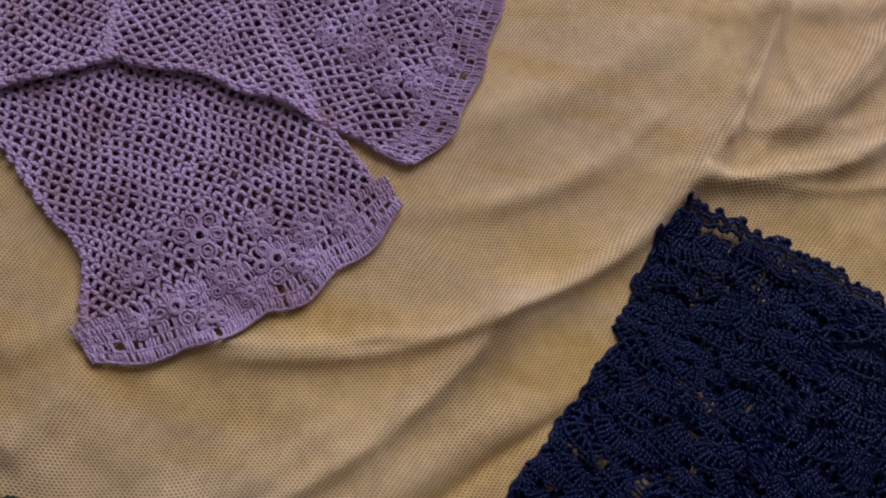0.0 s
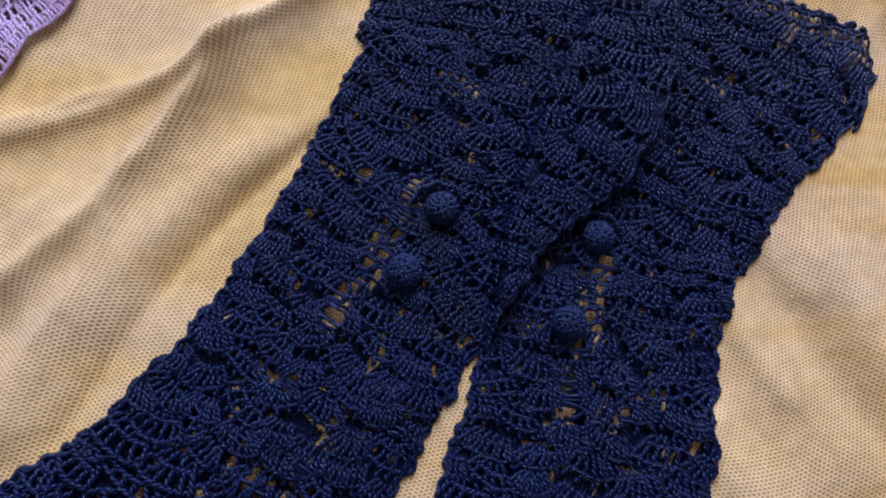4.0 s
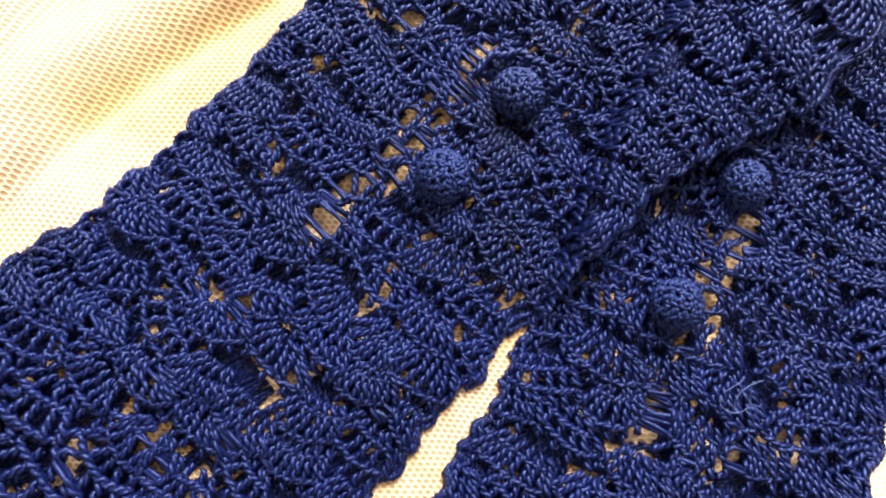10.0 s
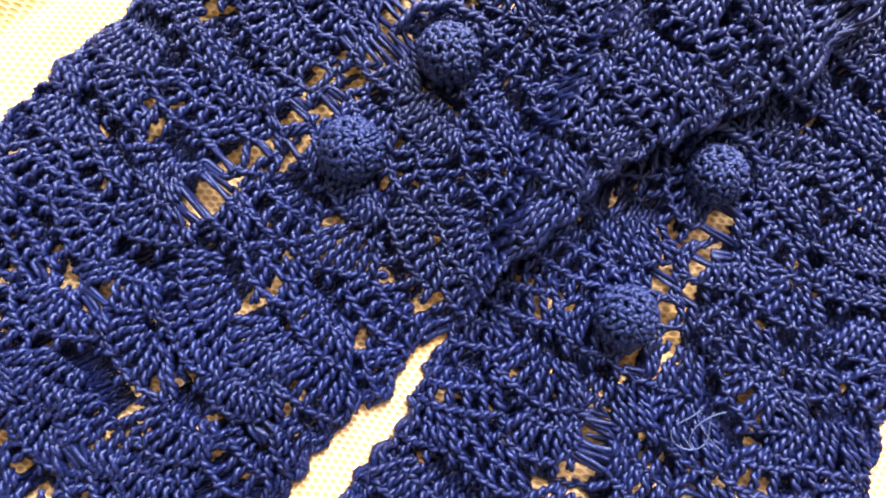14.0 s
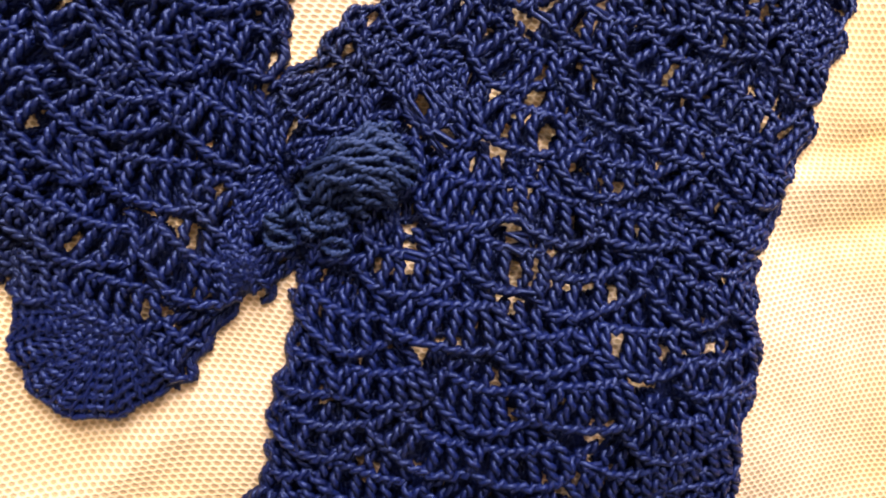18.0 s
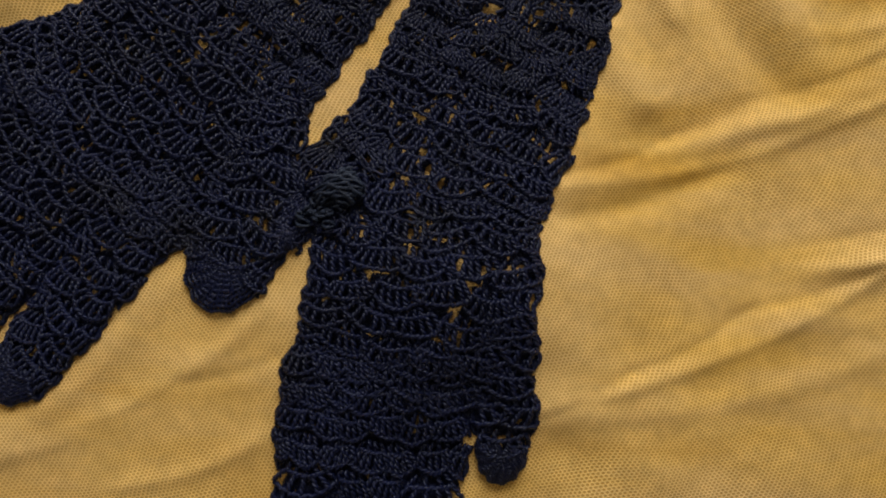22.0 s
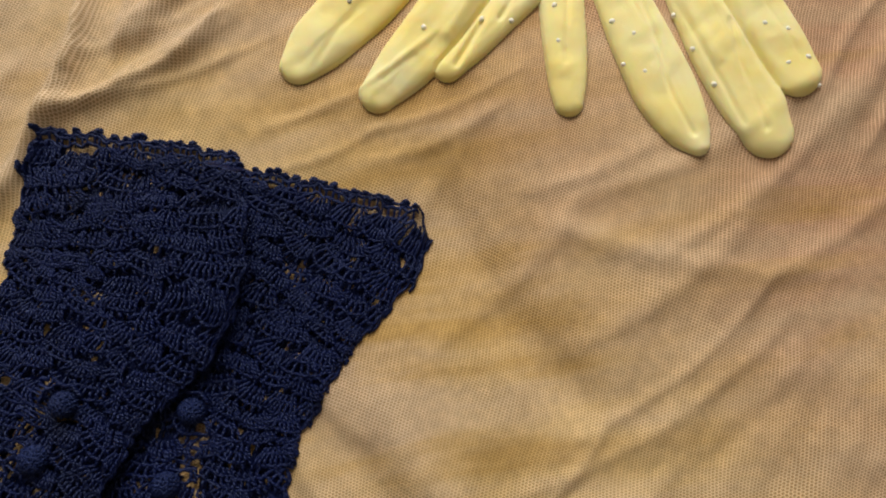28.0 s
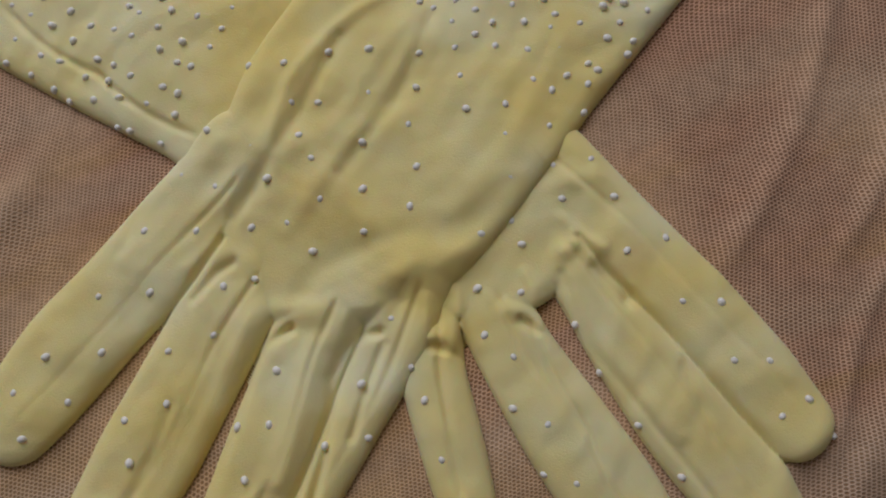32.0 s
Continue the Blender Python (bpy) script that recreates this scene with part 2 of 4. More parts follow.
# ---- mesh helpers ----
def mesh(name, verts, faces, material, parent=None, label="", smooth=True, normals=None):
    """One mesh object from arrays, in metres, linked under its thing or part."""
    me = bpy.data.meshes.new(name)
    faces = np.asarray(faces, np.int32)
    n, k = faces.shape
    me.vertices.add(len(verts))
    me.vertices.foreach_set("co", np.asarray(verts, np.float32).ravel())
    me.loops.add(n * k)
    me.loops.foreach_set("vertex_index", faces.ravel())
    me.polygons.add(n)
    me.polygons.foreach_set("loop_start", np.arange(0, n * k, k, dtype=np.int32))
    me.polygons.foreach_set("use_smooth", np.full(n, smooth))
    me.update(calc_edges=True)
    me.materials.append(material)
    if normals is not None:
        me.normals_split_custom_set_from_vertices(normals)
    ob = new(name, me)
    if parent:
        ob.parent = parent
    if label:
        tagged(ob, label)
    return ob


def box(name, lo, hi, material, parent=None, edge=0.0):
    bm = bmesh.new()
    bmesh.ops.create_cube(bm, size=1.0)
    for v in bm.verts:
        v.co = [a + (c + 0.5) * (b - a) for a, b, c in zip(lo, hi, v.co)]
    if edge:
        bmesh.ops.bevel(bm, geom=bm.edges[:], offset=edge, segments=4, affect="EDGES", profile=0.5)
    me = bpy.data.meshes.new(name)
    bm.to_mesh(me)
    bm.free()
    me.materials.append(material)
    ob = new(name, me)
    if parent:
        ob.parent = parent
    return ob


class Heap:
    """Strands of yarn gathered into one mesh."""

    def __init__(self):
        self.v, self.f, self.n = [], [], 0

    def tubes(self, p, radius, sides=5):
        """p: strands x points x 3, mm."""
        m, k, _ = p.shape
        tan = np.gradient(p, axis=1)
        tan /= np.linalg.norm(tan, axis=2, keepdims=True) + 1e-9
        up = np.zeros_like(tan)
        up[..., 2] = 1.0
        up[np.abs(tan[..., 2]) > 0.9] = (1.0, 0, 0)
        a = np.cross(tan, up)
        a /= np.linalg.norm(a, axis=2, keepdims=True) + 1e-9
        b = np.cross(a, tan)
        ang = np.arange(sides) * 2 * np.pi / sides
        ring = a[:, :, None] * np.cos(ang)[:, None] + b[:, :, None] * np.sin(ang)[:, None]
        taper = np.ones(k)
        taper[0] = taper[-1] = 0.6
        v = p[:, :, None] + radius * taper[:, None, None] * ring
        i = np.arange(m * k * sides).reshape(m, k, sides) + self.n
        j = np.roll(i, -1, axis=2)
        f = np.stack([i[:, :-1], j[:, :-1], j[:, 1:], i[:, 1:]], -1)
        self.v.append(v.reshape(-1, 3))
        self.f.append(f.reshape(-1, 4))
        self.n += m * k * sides

    def plied(self, p, radius, off, pitch, sides=5, ply=2, phase=None):
        """Two strands twisted round each line."""
        m, k, _ = p.shape
        step = np.linalg.norm(np.diff(p, axis=1), axis=2)
        s = np.concatenate([np.zeros((m, 1)), np.cumsum(step, axis=1)], axis=1)
        tan = np.gradient(p, axis=1)
        tan /= np.linalg.norm(tan, axis=2, keepdims=True) + 1e-9
        up = np.zeros_like(tan)
        up[..., 2] = 1.0
        a = np.cross(tan, up)
        a /= np.linalg.norm(a, axis=2, keepdims=True) + 1e-9
        b = np.cross(a, tan)
        if phase is None:
            phase = np.random.rand(m, 1) * 6.28
        for n in range(ply):
            w = s * (2 * np.pi / pitch) + 2 * np.pi * n / ply + phase
            self.tubes(p + off * (a * np.cos(w)[..., None] + b * np.sin(w)[..., None]), radius, sides)

    def arrays(self):
        return np.concatenate(self.v), np.concatenate(self.f)


# ---- shapes: limbs of a glove, as chains of centre and half width, mm ----
class Limb:
    def __init__(self, rows, flat=False):
        rows = np.array(rows, float)
        d = np.r_[0, np.cumsum(np.hypot(*np.diff(rows[:, :2], axis=0).T))]
        s = np.linspace(0, d[-1], max(8, int(d[-1] / 2)))
        dense = np.stack([np.interp(s, d, rows[:, n]) for n in range(3)], 1)
        for _ in range(int(6)):
            dense[1:-1] = (dense[:-2] + 2 * dense[1:-1] + dense[2:]) / 4
        self.s, self.row, self.flat = s, dense, flat
        tan = np.gradient(dense[:, :2], axis=0)
        tan /= np.linalg.norm(tan, axis=1, keepdims=True)
        for _ in range(6):
            tan[1:-1] = (tan[:-2] + 2 * tan[1:-1] + tan[2:]) / 4
        self.tan = tan / np.linalg.norm(tan, axis=1, keepdims=True)
        self.length = s[-1]

    def width(self, s):
        return np.interp(s, self.s, self.row[:, 2])

    def at(self, s, u):
        """The place s along the limb and u to its left. Past the ends it goes straight on."""
        c = [np.interp(s, self.s, self.row[:, n]) for n in range(2)]
        t = [np.interp(s, self.s, self.tan[:, n]) for n in range(2)]
        over = np.where(s > self.length, s - self.length, np.where(s < 0, s, 0))
        return c[0] + t[0] * over - t[1] * u, c[1] + t[1] * over + t[0] * u

    def field(self, x, y):
        """Signed distance to the outline (negative inside), with s and u."""
        shape = x.shape
        q = np.stack([x.ravel(), y.ravel()], 1)
        best = np.full(len(q), 1e9)
        bs, bu = np.zeros(len(q)), np.zeros(len(q))
        for n in range(0, len(self.s) - 1):
            a, b = self.row[n], self.row[n + 1]
            ab = b[:2] - a[:2]
            ll = ab @ ab + 1e-9
            tt = (q - a[:2]) @ ab / ll
            k = np.clip(tt, 0, 1)
            off = q - a[:2] - k[:, None] * ab
            dist = np.hypot(off[:, 0], off[:, 1]) - (a[2] + k * (b[2] - a[2]))
            if self.flat and n == 0:
                dist = np.where(tt < 0, np.maximum(dist, -tt * np.sqrt(ll)), dist)
            take = dist < best
            best = np.where(take, dist, best)
            bs = np.where(take, self.s[n] + k * (self.s[n + 1] - self.s[n]), bs)
            bu = np.where(take, (off @ np.array([-ab[1], ab[0]])) / np.sqrt(ll), bu)
        if self.flat:
            begin = (q - self.row[0, :2]) @ self.tan[0]
            best = np.where(begin < 0, np.maximum(best, -begin), np.maximum(best, -begin - 0.0))
        return best.reshape(shape), bs.reshape(shape), bu.reshape(shape)


def reach(limbs, x, y):
    return np.min([limb.field(x, y)[0] for limb in limbs], axis=0)


# ---- the cloth's folds: ridge from, to, height and width, mm ----
FOLDS_WEST = [(-190, -83, -133, -15, 3.0, 9), (-133, -15, -84, 34, 2.0, 8), (-218, -43, -140, -19, 2.0, 7), (-150, 50, -89, 99, 2.0, 10), (-280, -57, -262, -42, 1.6, 7),
    (-270, -84, -257, -58, 2.2, 8), (-198, -270, -144, -214, 1.4, 7), (-222, -131, -184, -116, 2.0, 8), (-133, -15, -84, 34, 2.0, 3), (-190, -83, -133, -15, 1.8, 3),
    (-205, -44, -140, -20, 1.2, 2.5), (-103, -38, -168, -114, -1.8, 3), (-120, -44, -182, -106, 2.6, 9), (-250, -110, -180, -60, 1.6, 6), (-140, 20, -95, 60, 1.3, 5),
    (-184, -267, -117, -224, 1.1, 4)]
FOLDS_WEST_2 = [(-148, -274, -111, -258, 0.9, 3), (-317, 42, -302, 50, 1.2, 4), (-147, -35, -98, 17, 0.9, 5), (-163, 13, -101, 46, 1.1, 6), (-235, -101, -191, -55, 1.1, 5)]
FOLDS_SOUTH = [(15, -90, 46, -139, -2.6, 9), (28, -84, 60, -132, 1.6, 9), (-19, -183, 27, -165, -1.6, 5), (69, -192, 158, -154, 1.8, 5), (110, -120, 161, -100, -1.6, 7),
    (-11, -124, 3, -147, 2.2, 9), (-16, -165, 32, -144, -1.4, 6), (-19, -241, 84, -186, 1.1, 8), (27, -231, 61, -123, -1.8, 13), (70, -192, 160, -154, 1.2, 2.5),
    (-15, -240, 84, -187, 0.7, 2.0), (-3, -87, 11, -118, 1.6, 5), (40, -150, 120, -120, 1.2, 6), (-11, -163, 87, -127, 1.0, 4), (87, -127, 164, -95, 1.0, 5),
    (-19, -174, 77, -139, 0.7, 2)]
FOLDS_SOUTH_2 = [(-11, -244, 79, -217, 0.9, 5), (67, -119, 165, -79, 0.8, 3), (60, -210, 150, -190, 0.9, 6)]
FOLDS_EAST = [(71, -56, 97, -94, -2.2, 9), (61, -8, 96, -83, -2.4, 9), (215, -3, 254, 55, 2.2, 6), (222, -12, 262, 60, 1.8, 3), (205, 60, 262, 120, 1.4, 4),
    (100, -30, 190, -60, 1.3, 6), (200, -120, 260, -40, 1.6, 9), (107, -70, 168, -36, 1.3, 6), (120, -20, 200, 10, 1.0, 5), (95, -15, 138, -5, 0.8, 4),
    (232, 50, 263, 84, 1.2, 3), (60, -60, 110, -20, 1.0, 5), (150, -40, 215, 5, 1.1, 4), (170, -60, 240, -20, 1.0, 4), (40, 5, 85, 18, 0.8, 3)]
FOLDS_NORTH = [(-78, 43, -58, 113, 3.2, 6), (-72, 42, -19, 66, 1.2, 8), (-48, 68, -21, 102, 2.2, 8), (-76, 41, -14, 70, 0.8, 7), (-36, 73, -14, 118, 1.5, 6),
    (-84, 34, -58, 113, 2.4, 2.5), (-72, 42, -10, 68, 0.8, 2.5), (-45, 72, -15, 115, 1.5, 3), (-76, 41, -14, 70, 0.7, 2.5), (-30, 80, 5, 140, 1.2, 2.5),
    (-55, 60, -35, 130, 1.0, 2.5), (-60, 110, 30, 150, 1.8, 7), (6, -62, 19, -91, 1.5, 6), (-30, 150, 40, 230, 1.6, 8), (20, -40, 80, 20, 0.9, 5),
    (-76, 44, -4, 57, 0.9, 2)]
FOLDS_NORTH_2 = [(-56, 140, -47, 84, 1.0, 2), (6, 24, 60, 46, 0.9, 2), (-65, 63, -5, 83, 0.8, 3)]
CREASES = [(-27, -245, 2, -230, 0.9, 1.3), (2, -230, 37, -209, 0.9, 1.3), (37, -209, 86, -184, 0.9, 1.3), (-21, -170, 11, -156, 0.7, 1.5), (11, -156, 39, -142, 0.7, 1.5),
    (39, -142, 84, -121, 0.7, 1.5), (-174, -262, -136, -242, 0.6, 1.2), (-136, -242, -103, -230, 0.6, 1.2), (64, -185, 132, -151, 0.8, 1.3), (132, -151, 161, -144, 0.8, 1.3),
    (69, -128, 103, -100, 0.7, 1.6), (103, -100, 166, -63, 0.7, 1.6), (-180, -99, -159, -52, 1.3, 2.0), (-159, -52, -136, -16, 1.3, 2.0), (-136, -16, -85, 26, 1.3, 2.0),
    (-219, -41, -173, -31, 0.9, 1.6)]
CREASES_2 = [(-173, -31, -138, -19, 0.9, 1.6), (-75, 41, -69, 58, 1.3, 1.5), (-69, 58, -66, 77, 1.3, 1.5), (-77, 39, -46, 55, 0.7, 1.5), (-46, 55, -10, 73, 0.7, 1.5),
    (-51, 49, -29, 57, 0.9, 1.5), (-29, 57, -13, 73, 0.9, 1.5), (-13, 73, 14, 167, 0.9, 1.5), (-1, 6, 39, 17, 0.6, 1.5), (39, 17, 91, 30, 0.6, 1.5),
    (267, 83, 243, 44, 1.0, 2.2), (243, 44, 208, 8, 1.0, 2.2), (-46, 62, -22, 117, 0.8, 1.5), (-22, 117, -5, 148, 0.8, 1.5)]
# the narrow creases are sunk
CREASES = [(*c[:4], -0.8 * c[4], c[5]) for c in CREASES[:9]] + CREASES[9:]
RIDGES = FOLDS_WEST + FOLDS_WEST_2 + FOLDS_SOUTH + FOLDS_SOUTH_2 + FOLDS_EAST + FOLDS_NORTH + FOLDS_NORTH_2 + CREASES + CREASES_2


HUMPS = [(52, -30, -6.8, 46), (-28, -72, -3.5, 34), (-66, -207, 8.5, 44), (-26, -166, 3.6, 26), (150, 30, 2.5, 60), (-38, -208, 7.0, 27)]


def cloth(x, y):
    """Level of the cloth at x, y, all in mm."""
    z = BASE + 0.9 * np.sin(x * 0.021 + y * 0.013 + 1.0) + 0.7 * np.sin(x * 0.012 - y * 0.031)
    a, b = x + 9 * np.sin(y * 0.033 + 1), y + 9 * np.sin(x * 0.027)
    calm = 0.5 + 0.5 * np.sin(x * 0.017 + 2) * np.sin(y * 0.019 + 0.5)
    z = z + calm * (0.40 * np.sin(a * 0.16 - b * 0.13) + 0.25 * np.sin(a * 0.09 + b * 0.27 + 1.3) + 0.12 * np.sin(a * 0.45 - b * 0.36))
    for hx, hy, h, r in HUMPS:
        z = z + h * np.exp(-((x - hx) ** 2 + (y - hy) ** 2) / r**2)
    for x0, y0, x1, y1, h, w in RIDGES:
        dx, dy = x1 - x0, y1 - y0
        ll = np.hypot(dx, dy)
        k = ((x - x0) * dx + (y - y0) * dy) / ll**2
        off = ((x - x0) * -dy + (y - y0) * dx) / ll + 0.06 * ll * np.sin(3.0 * k)
        end = np.clip(np.minimum(k, 1 - k) * 3 + 0.8, 0, 1)
        far = np.abs(off) / np.maximum(0.75 * w, 1.3)
        z = z + 1.3 * h / (1 + far**2.4) * end * end * (3 - 2 * end)
    return np.maximum(z, -13.0)


# ---- the room and the bed ----
def room():
    # unseen floor, ceiling and walls, added to close the place for bounced light
    x0, x1, y0, y1, z0, z1, w = -2.0, 2.2, -2.4, 1.2, -0.55, 2.0, 0.12
    tagged(box("floor", (x0, y0, z0 - w), (x1, y1, z0), BOARDS), "plain brown wooden floor added out of view", "floor", kind="structure")
    tagged(box("ceiling", (x0, y0, z1), (x1, y1, z1 + w), PLASTER), "plain white plaster ceiling added out of view", "ceiling", kind="structure")
    tagged(box("wall_west", (x0 - w, y0 - w, z0 - w), (x0, y1 + w, z1 + w), PLASTER), "plain white wall added out of view", "wall", kind="structure")
    tagged(box("wall_east", (x1, y0 - w, z0 - w), (x1 + w, y1 + w, z1 + w), PLASTER), "plain white wall added out of view", "wall", kind="structure")
    tagged(box("wall_south", (x0, y0 - w, z0 - w), (x1, y0, z1 + w), PLASTER), "plain white wall added out of view", "wall", kind="structure")
    north = tagged(box("wall_north", (x0, y1, z0 - w), (x1, y1 + w, 0.4), PLASTER), "plain white wall added out of view with an opening for the lamp", "wall", kind="structure")
    box("lintel", (x0, y1, 1.3), (x1, y1 + w, z1 + w), PLASTER, north)
    box("pier", (x0, y1, 0.4), (-0.55, y1 + w, 1.3), PLASTER, north)
    box("pier", (0.75, y1, 0.4), (x1, y1 + w, 1.3), PLASTER, north)
    bed = tagged(box("bed_mattress", (-0.9, -1.0, -0.40), (0.9, 0.95, -0.0136), TICKING, edge=0.004), "plain white mattress under the peach cloth", "mattress")
    box("base", (-0.88, -0.98, -0.55), (0.88, 0.93, -0.402), BOARDS, bed, 0.01)


def spread():
    gx = np.r_[np.linspace(-880, -440, 12)[:-1], np.arange(-440, 361, 1.6), np.linspace(362, 880, 14)[1:]]
    gy = np.r_[np.linspace(-980, -380, 14)[:-1], np.arange(-380, 281, 1.6), np.linspace(282, 930, 14)[1:]]
    x, y = np.meshgrid(gx, gy)
    z = cloth(x, y)
    n, m = x.shape
    i = np.arange(n * m).reshape(n, m)
    f = np.stack([i[:-1, :-1], i[:-1, 1:], i[1:, 1:], i[1:, :-1]], -1).reshape(-1, 4)
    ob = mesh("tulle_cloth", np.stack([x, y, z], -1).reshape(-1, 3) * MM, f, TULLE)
    tagged(ob, "sheer peach and golden tulle cloth spread in soft folds", "cloth", kind="structure")


room()
spread()


# ---- crochet ----
def settle(v, level):
    """Lays strands, given with heights over their support, onto it."""
    v[:, 2] += level(v[:, 0], v[:, 1])
    return v * MM


def fans(limb, s_from, s_to, pitch=7.6, wide=12.0, fat=2.7, back=False, thick=1.0, loose=1.0, holes=(), open_work=False):
    """Rows of shell stitches along a limb, spreading towards its end: open posts, an arc of chain, a close fan of posts, its rim, a ladder of open posts."""
    out = []
    count = max(1, int(round((s_to - s_from) / pitch)))
    pitch = (s_to - s_from) / count
    high = pitch * (1.0 if back else 1.1 if open_work else 1.27)
    for row in range(count):
        s0 = s_from + row * pitch
        w = float(limb.width(min(s0 + 4, limb.length)))
        cols = max(1, int(round(2 * w / wide)))
        cw = 2 * w / cols
        centres = [-w + cw * (j + 0.5) for j in range(cols)] if row % 2 == 0 else [-w + cw * j for j in range(cols + 1)]
        tx, ty = (float(np.interp(s0, limb.s, limb.tan[:, n])) for n in (0, 1))
        for u0 in centres:
            ju, js, open_out = random.uniform(-1.5, 1.5) * loose, random.uniform(-1.2, 1.2) * loose + 0.8 * np.sin(u0 * 0.21 + row * 2.4), random.uniform(0.45, 1.0)
            lift, lean, turn = random.uniform(-0.18, 0.18), random.uniform(-0.7, 0.7), random.uniform(-0.3, 0.3) * loose
            if back and random.random() < 0.01:
                continue
            close = random.choice((8, 9, 9, 10))
            low, rim = random.uniform(0.30, 0.40), random.uniform(0.70, 0.80)
            # each band: from, to, posts, level, thickness; each arc: at, level
            if back:
                bands, arcs = [(-0.1, 1.1, 11, 0.0, 1.0)], [(1.0, 0.2), (0.5, 0.0)]
            elif open_work:
                open_out = random.uniform(0.3, 0.55)
                bands = [(0.0, low, random.choice((4, 5)), -0.5, 0.95), (low, 0.92, random.choice((6, 6, 7)), 0.1, 1.0)]
                arcs = [(low, 0.4), (0.92, 0.5)]
            elif random.random() < 0.25:
                bands = [(0.10, low, 5, -0.2, 0.95), (low, rim, 6, 0.0, 0.98), (rim, 1.0, 6, -0.35, 0.95)]
                arcs = [(low, 0.25), (rim, 0.3)]
            else:
                bands = [(0.12, low + 0.04, 6, 0.0, 0.95), (low, rim, close, 0.2, 1.0), (rim, 1.0, random.choice((5, 6, 6)), -0.35, 0.95)]
                arcs = ([(low, 0.25)] if random.random() < 0.5 else []) + [(rim, 0.3)]
            heap, runs = Heap(), []
            for lo, hi, n, level, size in bands:
                k = np.linspace(0, 1, 9 if back else 4 + int(15 * (hi - lo)))
                v = lo + (hi - lo) * k
                a = np.linspace(-0.5, 0.5, n)[:, None] + np.random.uniform(-0.025, 0.025, (n, 1))
                wave = np.random.uniform(0, 6.28, (n, 1))
                runs.append((a, v, 0.2 * np.sin(v * high * 2.9 + wave), level + lift + 0.3 * np.sin(np.pi * k) + np.random.uniform(-0.25, 0.25, (n, 1)) + 0.15 * np.cos(v * high * 2.9 + wave), size))
            for v, level in arcs:
                b = np.linspace(-0.54, 0.54, 13 if back else 25)[None]
                runs.append((b, v + 0.025 * np.sin(b * 43 + turn * 9), 0 * b, level + lift + 0.25 * np.sin(b * 50) - 0.6 * np.abs(2 * b) ** 4, 0.95))
            for a, v, aside, z, size in runs:
                if back:
                    du, ds = a * cw * (0.7 + 0.3 * v), v * high + 0 * a
                else:
                    # posts spread from the foot of the shell
                    du = cw * (open_out * (0.16 * a + 0.60 * v**0.7 * np.sin(2.2 * a) / np.sin(1.1)) + (1 - open_out) * a * (0.75 + 0.25 * v)) + aside + lean * v
                    ds = high * v * (1 - (0.58 if open_work else 0.15 + 0.5 * open_out) * (1 - np.cos(2.2 * a)))
                far = ds - 0.5 * pitch
                u, s = u0 + ju + du * np.cos(turn) - far * np.sin(turn), s0 + js + 0.5 * pitch + far * np.cos(turn) + du * np.sin(turn)
                edge = np.clip(np.abs(u) / (w + 0.6), 0, 1)
                limit = w + 0.6 + 0.5 * np.sin(s * 1.05 + 2.0 * np.sin(s * 0.13))
                u = np.clip(u, -limit, limit)
                x, y = limb.at(s, u)
                x = x + 0.8 * np.sin(y * 0.31 + x * 0.17)
                y = y + 0.8 * np.sin(x * 0.27 - y * 0.11)
                whole = np.ones(len(x), bool)
                for hx, hy, r in holes:
                    r, r1 = 1.05 * r, 3.2 * r
                    if abs(x.mean() - hx) > 18 or abs(y.mean() - hy) > 18:
                        continue
                    # stitches part sideways and leave a slot along the glove
                    along, across = (x - hx) * tx + (y - hy) * ty, (y - hy) * tx - (x - hx) * ty
                    room_at = np.clip(1 - (along / (1.8 * r)) ** 2, 0, 1)
                    d = np.abs(across)
                    if back:
                        whole &= ~((d < 0.75 * r) & (np.abs(along) < 1.5 * r)).any(axis=1)
                        continue
                    m = np.where(d < r1, r * room_at * (1 - d / r1), 0.0) * np.where(across < 0, -1.0, 1.0)
                    x, y = x - ty * m, y + tx * m
                round_off = np.sqrt(np.clip(1 - edge**6, 0, 1))
                zz = 0.3 + 0.2 * z if back else 0.5 + (fat - 0.5) * np.sqrt(np.clip(1 - edge**4, 0, 1)) + z * (0.4 + 0.6 * round_off)
                p = np.stack([x, y, zz + 0 * x], -1)
                if back:
                    if whole.any():
                        heap.plied(p[whole], 0.46, 0.34, 2.6, 3)
                else:
                    heap.plied(p, 0.43 * thick * size, 0.35 * thick * size, 2.9 * thick, 4, phase=random.uniform(0, 6.28) + np.random.uniform(0, 1.6, (len(p), 1)))
            if heap.n:
                out.append(heap)
    return out


def joined(heaps):
    vs, fs, n = [], [], 0
    for h in heaps:
        v, f = h.arrays()
        vs.append(v)
        fs.append(f + n)
        n += len(v)
    return np.concatenate(vs), np.concatenate(fs)


